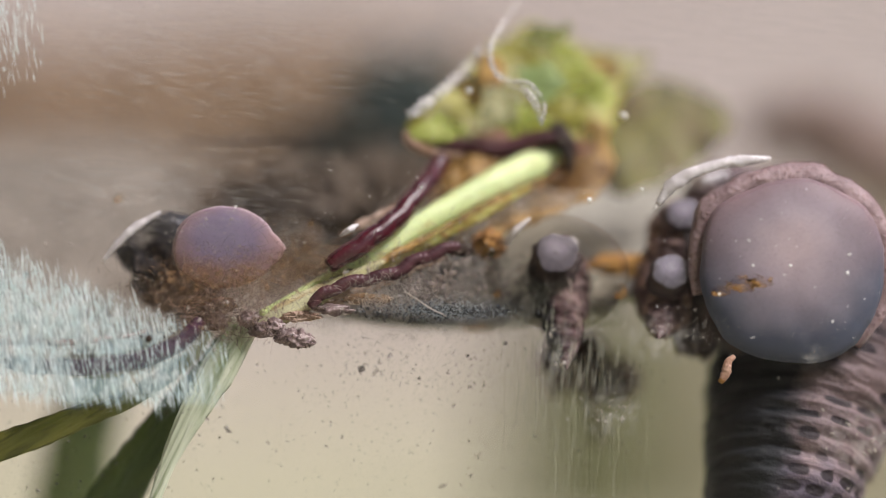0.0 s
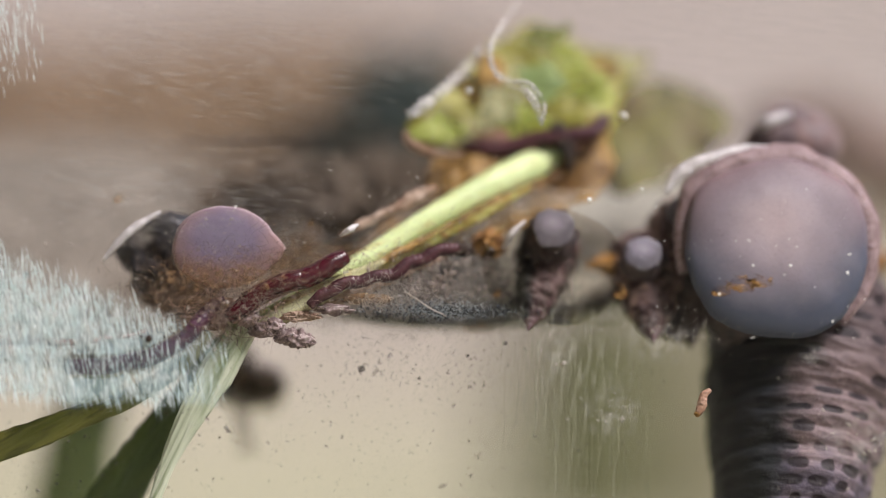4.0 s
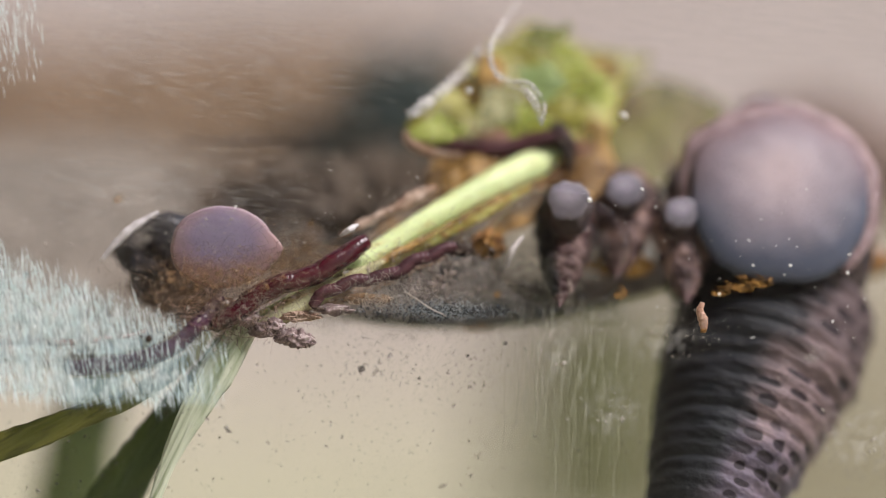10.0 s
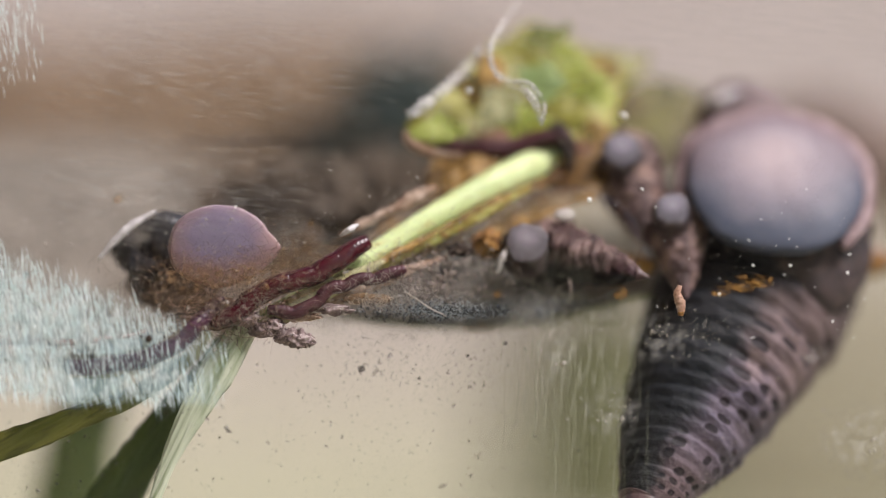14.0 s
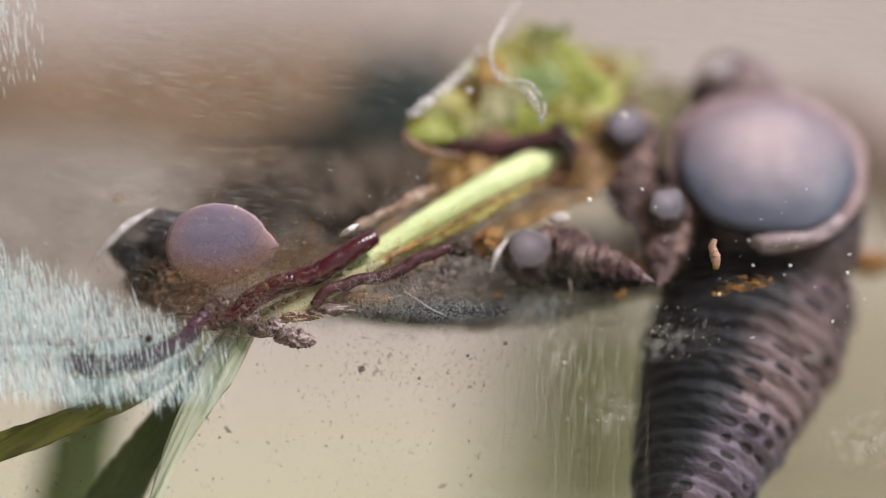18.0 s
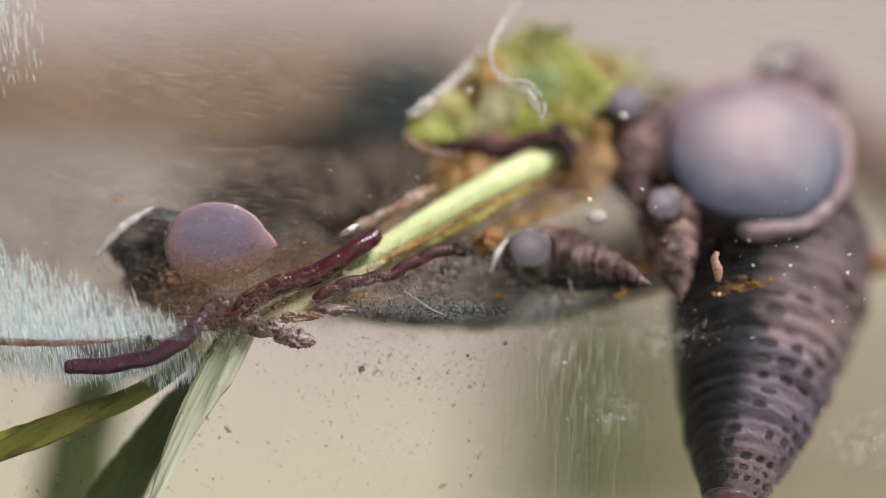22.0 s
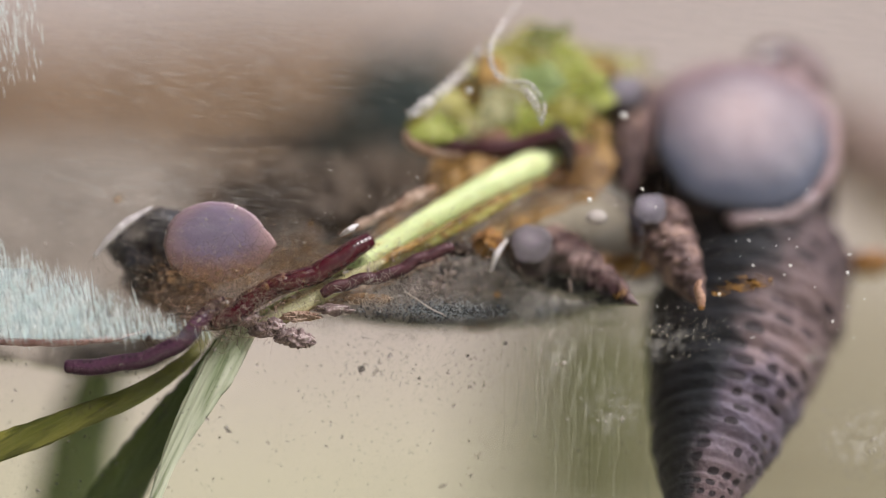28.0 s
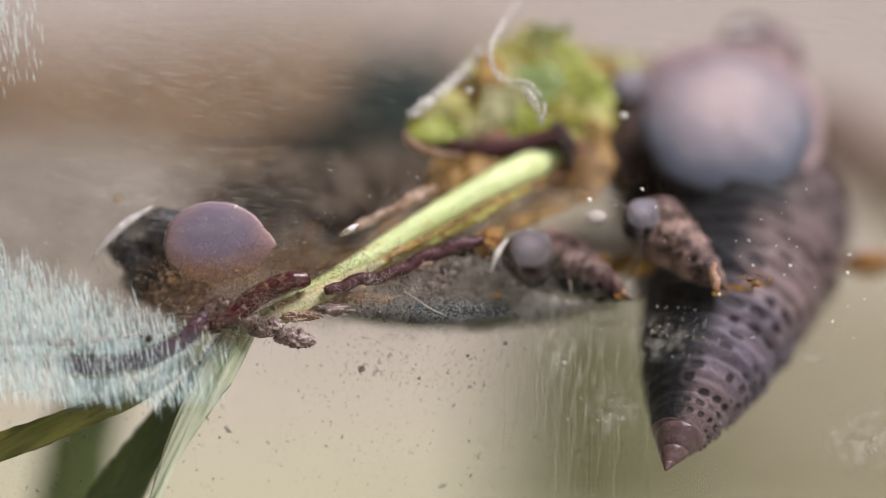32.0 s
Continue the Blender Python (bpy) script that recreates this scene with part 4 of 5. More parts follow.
for u, v, a, b, s in ((1314, 503, 26, 13, 1), (1275, 516, 14, 8, 2), (1345, 498, 20, 9, 3)):
    solo("rust_smear", blob(W(u, v, 0.3), (U(a), U(2), U(b)), 0.7, 2.0, s, 4), M_ORANGE, "orange-brown algae smear on the glass", "stain", "algae smears")
# fine vertical wiping scratches in the clear lower part
rnd = random.Random(5)
verts, faces = [], []
for k in range(46):
    u = rnd.gauss(1035, 45)
    v0 = rnd.uniform(560, 760)
    v1 = v0 + rnd.uniform(90, 320)
    o = len(verts)
    verts += [W(u, v0, -0.02), W(u + 0.9, (v0 + v1) / 2, -0.02), W(u - rnd.uniform(5, 25), v1, -0.02), W(u - 0.9, (v0 + v1) / 2, -0.02)]
    faces.append((o, o + 1, o + 2, o + 3))
solo("wiping_scratches", bm_of(verts, faces), mat("pale_scratch", (0.4, 0.42, 0.3), (0.55, 0.56, 0.42), 900, 0.5, 0, alpha=0.22), "fine upright wiping scratches on the glass", "scratches", kind="stuff")


# thin dried smears and grime on the glass
for nm, v0, v1, dd, m, lab in (("dried_smears", -30, 260, -0.05, M_SMEAR, "faint dried smears across the upper glass"), ("fine_grime", 240, 640, -0.055, M_GRIME, "fine dull grime on the glass")):
    solo(nm, bm_of([W(-40, v0, dd), W(1620, v0, dd), W(1620, v1, dd), W(-40, v1, dd)], [(3, 2, 1, 0)], [(1, 0), (1, 0), (0, 0), (0, 0)] if m is M_SMEAR else [(1, 0)] * 4), m, lab, "grime", kind="stuff")

for u, v, a, b, m, lab in ((150, 350, 300, 110, M_SMOKE, "smoky grey-brown film of silt in the water"), (500, 330, 260, 120, M_SMOKE, "smoky grey-brown film of silt in the water"), (560, 410, 150, 80, M_SMOKE, "smoky grey-brown film of silt in the water"),
                           (250, 330, 420, 130, M_RUB, "fine pale rubbed scratches on the glass"), (330, 130, 520, 150, M_RUB, "fine pale rubbed scratches on the glass"), (1000, 640, 160, 150, M_RUB_UP, "fine upright rubbed scratches on the glass")):
    solo("glass_film", patch(u, v, a, b, 6.6 if m is M_SMOKE else -0.075), m, lab, "grime", "films on the glass", kind="stuff")

# whitish teal streaks and haze standing in for a window's reflection on the glass
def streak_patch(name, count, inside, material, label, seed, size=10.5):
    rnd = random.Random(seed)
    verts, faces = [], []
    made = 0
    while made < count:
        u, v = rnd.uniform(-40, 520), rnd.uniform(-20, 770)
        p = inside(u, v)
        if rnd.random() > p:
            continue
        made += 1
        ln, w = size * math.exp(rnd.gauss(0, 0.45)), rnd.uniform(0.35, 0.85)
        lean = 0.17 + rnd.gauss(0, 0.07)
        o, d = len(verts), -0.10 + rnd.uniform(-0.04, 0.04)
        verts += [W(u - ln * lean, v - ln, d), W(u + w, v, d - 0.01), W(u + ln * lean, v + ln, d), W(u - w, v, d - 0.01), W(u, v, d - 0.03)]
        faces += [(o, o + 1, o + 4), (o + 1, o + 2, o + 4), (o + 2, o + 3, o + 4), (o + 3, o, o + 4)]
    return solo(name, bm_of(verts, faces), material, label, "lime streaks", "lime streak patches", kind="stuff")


def film_weight(u, v, lane_share=0.25):
    """How thickly the reflection's streaks lie at a place: dense by the lower left, thinning to a ragged rim."""
    top = 425 + max(0, u) * 0.42 + 18 * noise.noise(Vector((u * 0.03, 1, 0)))
    right = 408 + 40 * noise.noise(Vector((v * 0.03, 5, 0))) - max(0, 560 - v) * 0.55
    low = 722 + 12 * noise.noise(Vector((u * 0.02, 9, 0))) - max(0, u - 300) * 0.02 - max(0, 120 - u) * 0.12
    q = min((v - top) / 90, (right - u) / 110, (low - v) / 26)
    lane = 650 - 7.2e-6 * max(0, u - 130) ** 3
    bare = lane_share if 120 < u < 390 and abs(v - lane) < 20 else 1.0
    return max(0.0, min(1.0, q)) * (1.0 if u < 330 else 0.75) * bare


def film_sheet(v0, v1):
    """A grid of haze over the streaks, part of the painted reflection; its weight fades to the rim."""
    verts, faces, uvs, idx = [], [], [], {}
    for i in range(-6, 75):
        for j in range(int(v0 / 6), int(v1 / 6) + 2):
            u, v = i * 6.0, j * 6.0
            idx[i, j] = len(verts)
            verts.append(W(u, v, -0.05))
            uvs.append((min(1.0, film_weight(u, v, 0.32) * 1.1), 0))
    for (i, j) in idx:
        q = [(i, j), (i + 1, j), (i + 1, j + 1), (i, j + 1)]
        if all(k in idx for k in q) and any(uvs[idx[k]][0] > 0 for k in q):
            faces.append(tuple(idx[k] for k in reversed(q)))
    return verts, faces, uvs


SPLIT = 596
film_top = streak_patch("reflection_streaks", 1800, lambda u, v: film_weight(u, v) if v < SPLIT else 0, M_STREAK, "window reflection on the glass, modelled as whitish teal streaks", 21)
film_low = streak_patch("reflection_streaks", 1350, lambda u, v: film_weight(u, v) if v >= SPLIT else 0, M_STREAK, "lower edge of the window reflection, modelled as whitish teal streaks", 22)
corner = streak_patch("reflection_streaks", 190, lambda u, v: max(0, 1 - u / 85) * max(0, min(1, (175 - v) / 90)), M_STREAK, "window reflection in the upper corner, modelled as whitish teal streaks", 23)
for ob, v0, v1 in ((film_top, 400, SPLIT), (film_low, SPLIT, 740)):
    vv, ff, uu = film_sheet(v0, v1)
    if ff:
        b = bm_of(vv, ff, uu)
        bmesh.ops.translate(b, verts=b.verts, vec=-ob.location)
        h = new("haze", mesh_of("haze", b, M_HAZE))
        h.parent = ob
        tagged(h, "thin milky haze standing in for the reflection")


# ---------- snails ----------
SHELL_PROFILE = ((0, 3), (84, 47), (204, 100), (324, 136), (444, 163), (540, 180), (640, 190), (730, 178), (800, 130), (830, 50))


def shell_mesh(scale, s0, s1, whorl=0.034, lumps=0.03, rows=3.0, seed=0, nt=72, ns=150, wide=1.0):
    """The shell between s0 and s1 of its length, apex at the origin, axis along z, with sutures and ribs on a spiral."""
    S, R = zip(*SHELL_PROFILE)
    verts, faces, uvs = [], [], []
    for i in range(ns + 1):
        s = s0 + (s1 - s0) * i / ns
        r0 = float(np.interp(s, S, R)) * wide
        for j in range(nt + 1):
            th = j / nt
            turn = 2.0 * math.log(1 + s / 40.0) + s / 200.0
            ph = turn - th
            f = ph - math.floor(ph)
            q = 1 + whorl * (1.5 + 1.3 * math.exp(-s / 200)) * (math.sin(math.pi * f) ** 0.7 - 0.6)
            rib = ph * rows
            q += (0.015 if lumps < 0.1 else 0.003) * math.cos(2 * math.pi * rib)
            q += lumps * noise.noise(Vector((s * 0.03, math.cos(6.283 * th) * 2, math.sin(6.283 * th) * 2 + seed)))
            q += 0.4 * lumps * noise.noise(Vector((s * 0.12, math.cos(6.283 * th) * 7, math.sin(6.283 * th) * 7 + seed)))
            a = 2 * math.pi * th
            verts.append((math.cos(a) * r0 * q * scale, math.sin(a) * r0 * q * scale, s * scale))
            uvs.append((th, rib))
    w = nt + 1
    for i in range(ns):
        for j in range(nt):
            a = i * w + j
            faces.append((a, a + 1, a + 1 + w, a + w))
    o = len(verts)
    verts.append((0, 0, s1 * scale)), uvs.append((0, 0))
    for j in range(nt):
        faces.append((ns * w + j, ns * w + j + 1, o))
    return bm_of(verts, faces, uvs)


def sole_mesh(a, b, bulge, seed=0, square=2.5, lump=0.05, n=72, rings=18, outline=None):
    """A domed sole facing -y, half sizes a and b; UV x runs from middle to rim. outline: (degrees, reach) round the rim."""
    verts, faces, uvs = [], [], []
    for k in range(rings + 4):
        f = min(k / rings, 1.0)
        back = max(0, k - rings) / 3.0
        for j in range(n):
            t = 2 * math.pi * j / n
            c, s = math.cos(t), math.sin(t)
            r = 1.0 / (abs(c) ** square + abs(s) ** square) ** (1 / square)
            if outline:
                r = float(np.interp(math.degrees(t), [o[0] for o in outline], [o[1] for o in outline]))
            r *= 1 + lump * noise.noise(Vector((c * 1.6, s * 1.6, seed))) + 0.3 * lump * noise.noise(Vector((c * 5, s * 5, seed)))
            g = f * (1 - 0.12 * back)
            y = -bulge * math.sqrt(max(0, 1 - (f * 0.97) ** 2.6)) + back * bulge * 0.8
            y += 0.05 * bulge * noise.noise(Vector((c * f * 3, s * f * 3, seed + 4)))
            verts.append((a * r * g * c if k else 1e-6 * c, y, b * r * g * s if k else 1e-6 * s))
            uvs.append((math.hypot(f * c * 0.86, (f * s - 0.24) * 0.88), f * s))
    for k in range(rings + 3):
        for j in range(n):
            p, q = k * n + j, k * n + (j + 1) % n
            faces.append((p, q, q + n, p + n))
    bm = bm_of(verts, faces, uvs)
    return bm


def ring_mesh(a, b, r, seed=0, y=0.0, arc=(0, 360), n=60, m=10, square=2.5, outline=None):
    """A fleshy rim round a sole, open or closed."""
    pts = []
    t0, t1 = radians(arc[0]), radians(arc[1])
    for j in range(n + 1):
        t = t0 + (t1 - t0) * j / n
        c, s = math.cos(t), math.sin(t)
        q = 1.0 / (abs(c) ** square + abs(s) ** square) ** (1 / square)
        if outline:
            q = float(np.interp(math.degrees(t) % 360, [o[0] for o in outline], [o[1] for o in outline]))
        q *= 1 + 0.05 * noise.noise(Vector((c * 2, s * 2, seed)))
        pts.append(Vector((a * q * c, y, b * q * s)))
    return tube(pts, [r * 0.4, r, r * 1.1, r, r * 0.4], m, n, 1.0, 0.3, seed)


def foot_pose(u, v, d, tilt=0.0, roll=0.0):
    return Matrix.Translation(W(u, v, d)) @ pose(0, 0, 0, -tilt, roll, 0)


def shell_pose(tip, base, length, d_base, spin=0.0, d_tip=1.8):
    """Apex at plan place tip; the axis runs to base; what the length lacks across the view lies in depth."""
    p = math.hypot(tip[0] - base[0], tip[1] - base[1])
    dt = math.sqrt(max(0.0, length * length - p * p)) * PX
    T, B = W(tip[0], tip[1], d_tip), W(base[0], base[1], max(d_tip + dt, d_base))
    z = (B - T).normalized()
    x = Vector((0, 1, 0)).cross(z).normalized()
    y = z.cross(x)
    m = Matrix((x, y, z)).transposed().to_4x4()
    return Matrix.Translation(T) @ m @ pose(0, 0, 0, 0, 0, spin)


def at_time(rows, t):
    ts = [r[0] for r in rows]
    return [float(np.interp(t, ts, [r[i] for r in rows])) for i in range(1, len(rows[0]))]


# the large snail
big = thing("trumpet_snail", "large creeping snail with dark brown-violet turreted shell and broad sole", "snail")
u1 = U(1, 4)
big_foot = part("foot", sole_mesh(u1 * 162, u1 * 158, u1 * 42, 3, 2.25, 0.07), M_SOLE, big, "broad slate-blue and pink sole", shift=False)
part("foot_rim", ring_mesh(u1 * 166, u1 * 162, u1 * 24, 3, u1 * 16, (-50, 195), square=2.25), M_MANTLE, big_foot, "pinkish fleshy rim", shift=False)
big_mantle = part("mantle", blob((0, 0, 0), (u1 * 92, u1 * 20, u1 * 34), 0.25, 1.5, 6, 4), M_FLAP, big, "pale lilac-pink mantle flap under the sole", shift=False)
# neck enlarged below the sole, its dark flesh standing in for shade there
part("neck", blob((u1 * 30, u1 * 100, -u1 * 40), (u1 * 160, u1 * 85, u1 * 160), 0.15, 1.4, 8, 4), M_FLESH, big, "dark brown neck behind the sole", shift=False)
part("neck", blob((-u1 * 150, u1 * 130, -u1 * 25), (u1 * 58, u1 * 50, u1 * 120), 0.3, 1.6, 18, 4), M_FLESH, big, "dark brown neck behind the sole", shift=False)
# highlight on the wet rim, modelled as a white strand
big_glint = part("painted_glint", tube([Vector((-u1 * 138, 0, u1 * 106)), Vector((-u1 * 110, -u1 * 6, u1 * 142)), Vector((-u1 * 60, -u1 * 6, u1 * 168)), Vector((0, -u1 * 4, u1 * 182)), Vector((u1 * 62, 0, u1 * 188))],
                 [u1 * 5, u1 * 12, u1 * 11, u1 * 9, u1 * 10, u1 * 4], 12, 40, 0.6, 0.5, 7), M_GLINT, big, "white shape painted as a highlight along the upper rim", shift=False)
big_head = part("head", blob((0, 0, 0), (u1 * 88, u1 * 60, u1 * 76), 0.14, 1.5, 2, 4), M_HEAD, big, "dark brown snout", shift=False)
part("lip_glint", tube([Vector((-u1 * 70, -u1 * 25, u1 * 12)), Vector((-u1 * 45, -u1 * 45, u1 * 42)), Vector((-u1 * 5, -u1 * 45, u1 * 56))], [u1 * 5, u1 * 13, u1 * 6], 8, 20), M_GLINT,
     big_head, "pale lip painted as a white highlight", shift=False)
us = u1 * 0.95
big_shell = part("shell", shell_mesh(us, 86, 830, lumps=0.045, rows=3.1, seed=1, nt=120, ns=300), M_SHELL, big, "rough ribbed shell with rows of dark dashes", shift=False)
part("apex", shell_mesh(us, 0, 86.5, 0.05, 0.015, 1.0, 1, 64, 60), M_APEX, big_shell, "smooth red-brown shell tip", shift=False)
fringe = []
for i in range(46):
    ss, th = random.uniform(84, 290), random.gauss(-0.03, 0.05)
    rr = float(np.interp(ss, *zip(*SHELL_PROFILE))) * random.uniform(0.99, 1.05)
    at = Vector((math.cos(6.283 * th) * rr, math.sin(6.283 * th) * rr, ss)) * us
    fringe.append(blob(at, (us * random.uniform(2, 6), us * random.uniform(2, 4), us * random.uniform(2, 4)), 0.7, 2.5, i, 2))
part("algae_fringe", joined(fringe), M_FRINGE, big_shell, "crumbly grey-brown algae fringe on the flank", shift=False)

BIG_FOOT = [  # seconds, u, v of the sole's middle
    (0, 1400, 478), (1, 1388, 465), (2, 1388, 460), (3, 1378, 450), (6, 1362, 415), (7, 1357, 410), (8, 1362, 393), (9, 1368, 365), (10, 1377, 352), (11, 1374, 347),
    (12, 1374, 333), (13, 1374, 330), (14, 1370, 328), (17, 1361, 315), (18, 1355, 295), (19, 1350, 290), (20, 1345, 280), (21, 1335, 280), (22, 1333, 272), (23, 1328, 272),
    (24, 1328, 270), (25, 1325, 265), (28, 1312, 248), (29, 1300, 247), (30, 1295, 238), (31, 1288, 225), (32, 1283, 218)]
BIG_DEPTH = [(0, 2.4), (3, 3.0), (6, 4.4), (9, 5.8), (14, 7.2), (20, 8.6), (32, 11.0)]
BIG_TILT = [(0, 4), (7, 14.5), (11, 20), (13, 30), (14, 38), (17, 36), (18, 38), (22, 36), (29, 30), (32, 30)]  # degrees by which the sole leans
BIG_TIP = [  # seconds, u, v of the shell's tip
    (0, 1300, 1185), (1, 1372, 1209), (2, 1385, 1190), (2.8, 1400, 1190), (3, 1385, 1120), (3.2, 1395, 1130), (3.5, 1388, 1170), (4.4, 1330, 1200), (5.5, 1247, 1240), (6, 1244, 1246), (7, 1388, 1150), (8, 1247, 958), (8.5, 1300, 1063), (9, 1196, 1221), (9.5, 1253, 908),
    (10, 1167, 1099), (11, 1143, 1191), (12, 1263, 1081), (13, 1256, 1178), (13.5, 1175, 875), (14, 1104, 958), (16.5, 1070, 969), (17, 1228, 870), (17.5, 1201, 1003), (18, 1145, 1050),
    (18.5, 1201, 1014), (19, 1203, 858), (19.5, 1253, 913), (20, 1227, 986), (20.5, 1253, 975), (21, 1180, 845), (21.5, 1263, 936), (22, 1278, 958), (22.5, 1263, 958), (23, 1190, 855),
    (23.5, 1205, 885), (24, 1173, 927), (24.5, 1183, 930), (25, 1147, 938), (25.5, 1102, 941), (27.5, 1193, 953), (28, 1207, 981), (28.6, 1085, 815), (29, 1148, 913), (29.5, 1170, 891),
    (30, 1178, 941), (30.4, 1055, 812), (30.7, 1155, 870), (31, 1138, 925), (31.5, 1113, 908), (32, 1178, 832)]
BIG_SWAY = [(0, 0), (27, 0), (28, 8), (29, 32), (30, 14), (31, 38), (32, 54)]  # the shell leans away from the sole
BIG_HEAD = [  # seconds, u, v of the snout
    (0, 1290, 345), (1, 1290, 300), (2, 1335, 280), (3, 1440, 240), (6, 1320, 240), (7, 1360, 270), (8, 1470, 185), (9, 1390, 200), (10, 1360, 225), (11, 1365, 190), (12, 1370, 230),
    (13, 1490, 200), (14, 1310, 200), (17, 1350, 145), (18, 1300, 150), (19, 1330, 140), (20, 1270, 140), (21, 1320, 100), (22, 1405, 140), (23, 1290, 90), (24, 1280, 150), (25, 1300, 160),
    (28, 1385, 125), (29, 1300, 140), (30, 1305, 105), (31, 1380, 115), (32, 1340, 85)]


# small snails: sole, shell with apex, body
def small_snail(label, scale, sole, shell_mat, sole_mat, seed, wide):
    ob = thing("small_snail", label, "snail", "small snails by the stem")
    k = U(1, 4)
    part("foot", sole_mesh(k * sole[0], k * sole[1], k * sole[0] * 0.12, seed, 2.1, 0.16), sole_mat, ob, "bluish grey sole", shift=False)
    part("body", blob((0, k * sole[0] * 0.9, -k * 10), (k * sole[0] * 1.25, k * sole[0] * 0.7, k * sole[1] * 1.35), 0.25, 1.6, seed, 3), M_FLESH, ob, "dark brown body", shift=False)
    sh = part("shell", shell_mesh(k * scale, 72, 830, 0.03, 0.21, 2.0, seed, 56, 110, wide), shell_mat, ob, "mottled turreted shell", shift=False)
    part("apex", shell_mesh(k * scale, 0, 73, 0.06, 0.02, 1.0, seed, 28, 16, wide), M_APEX, sh, "worn shell tip", shift=False)
    return ob, sh


snail_a, shell_a = small_snail("small trumpet snail with pinkish brown speckled shell hanging from its sole", 0.31, (36, 36), M_SHELL_SMALL, M_SOLE_SMALL, 11, 0.92)
snail_b, shell_b = small_snail("small trumpet snail with dark rusty shell climbing towards the leaf", 0.31, (33, 29), M_SHELL_RUST, M_SOLE_SMALL, 12, 1.08)
snail_c, shell_c = small_snail("tiny trumpet snail with crumbly brown shell beside the large snail", 0.28, (30, 27), M_SHELL_RUST, M_SOLE_SMALL, 13, 1.0)
SNAIL_A = [  # seconds, sole u, v, tip u, v
    (0, 985, 448, 1003, 655), (1, 987, 453, 1015, 648), (2, 980, 440, 1000, 640), (3, 975, 420, 945, 608), (6, 995, 387, 943, 567), (7, 1000, 383, 945, 570), (8, 1005, 376, 950, 540),
    (9, 1010, 360, 945, 532), (10, 1005, 355, 990, 545), (11, 965, 390, 1068, 532), (12, 945, 402, 1100, 523), (13, 952, 415, 1130, 500), (14, 932, 430, 1150, 492), (17, 935, 440, 1160, 500),
    (20, 937, 440, 1155, 503), (23, 937, 440, 1150, 508), (25, 937, 437, 1135, 525), (28, 939, 432, 1130, 540), (30, 938, 438, 1125, 535), (32, 938, 440, 1120, 530)]
SNAIL_B = [
    (0, 1188, 480, 1165, 600), (1, 1198, 468, 1192, 612), (2, 1195, 448, 1200, 615), (3, 1168, 450, 1190, 610), (6, 1107, 430, 1105, 588), (7, 1102, 410, 1085, 545), (8, 1095, 382, 1066, 535),
    (9, 1108, 355, 1066, 510), (10, 1105, 335, 1090, 495), (11, 1100, 320, 1140, 490), (12, 1095, 305, 1165, 490), (13, 1095, 285, 1165, 450), (14, 1100, 265, 1150, 440), (17, 1105, 240, 1112, 410),
    (18, 1108, 222, 1112, 400), (19, 1110, 210, 1115, 390), (20, 1110, 195, 1118, 390), (22, 1110, 182, 1118, 370), (25, 1113, 166, 1112, 350), (28, 1106, 160, 1110, 345), (32, 1115, 150, 1112, 335)]
SNAIL_C = [
    (0, 1210, 378, 1165, 560), (3, 1210, 375, 1165, 545), (6, 1205, 372, 1190, 545), (9, 1205, 376, 1215, 540), (12, 1205, 376, 1215, 540), (13, 1190, 376, 1225, 535), (14, 1190, 370, 1215, 530),
    (17, 1185, 365, 1165, 515), (20, 1175, 355, 1180, 515), (22, 1175, 360, 1205, 535), (23, 1175, 360, 1207, 540), (24, 1175, 358, 1150, 530), (25, 1150, 370, 1165, 540), (28, 1150, 370, 1245, 548),
    (29, 1145, 372, 1258, 535), (30, 1140, 380, 1282, 515), (31, 1138, 378, 1282, 528), (32, 1138, 378, 1290, 515)]

# the snail by the film
left = thing("mauve_snail", "dark snail with a mauve sole beside the rotting stem", "snail")
k = U(1, 2)
LEFT_RIM = ((0, 1.04), (25, 0.90), (45, 0.94), (70, 0.99), (100, 1.02), (125, 1.0), (150, 0.98), (180, 0.97), (215, 0.98), (245, 0.96), (270, 0.94), (300, 0.92), (335, 0.94), (360, 1.04))
left_foot = part("foot", sole_mesh(k * 100, k * 74, k * 13, 5.2, 1.95, 0.06, outline=LEFT_RIM), M_SOLE_LEFT, left, "mauve sole with a peach rim", shift=False)
part("foot_rim", ring_mesh(k * 97, k * 71, k * 4, 5.2, k * 4, (30, 200), outline=LEFT_RIM), M_MANTLE, left_foot, "peach-coloured rim", shift=False)
part("body", blob((-k * 78, k * 95, -k * 14), (k * 104, k * 55, k * 82), 0.45, 1.6, 4, 4), M_FLESH_BLUE, left, "black-brown body", shift=False)
part("shell", blob((-k * 92, k * 125, -k * 46), (k * 74, k * 50, k * 74), 0.4, 1.5, 9, 4), M_SHELL_DARK, left, "black-brown shell", shift=False)
part("painted_glint", tube([Vector((-k * 224, k * 34, -k * 22)), Vector((-k * 192, k * 30, k * 14)), Vector((-k * 160, k * 30, k * 42)), Vector((-k * 122, k * 40, k * 66))], [k * 3, k * 6, k * 8, k * 6, k * 2], 10, 24, 0.7, 0.35, 4),
     M_GLINT, left, "white shape painted as a wet highlight beside the body", shift=False)

# grub on the large shell
grub = thing("grub", "tiny peach-coloured grub clinging to the large shell", "grub")
part("body", tube([Vector((0, 0, -U(24))), Vector((U(3), 0, -U(8))), Vector((U(1), 0, U(9))), Vector((U(8), 0, U(24)))], [U(6), U(9), U(7.5), U(4)], 10, 24, 0.8, 0.4, 3), M_LARVA, grub, "segmented peach body", shift=False)
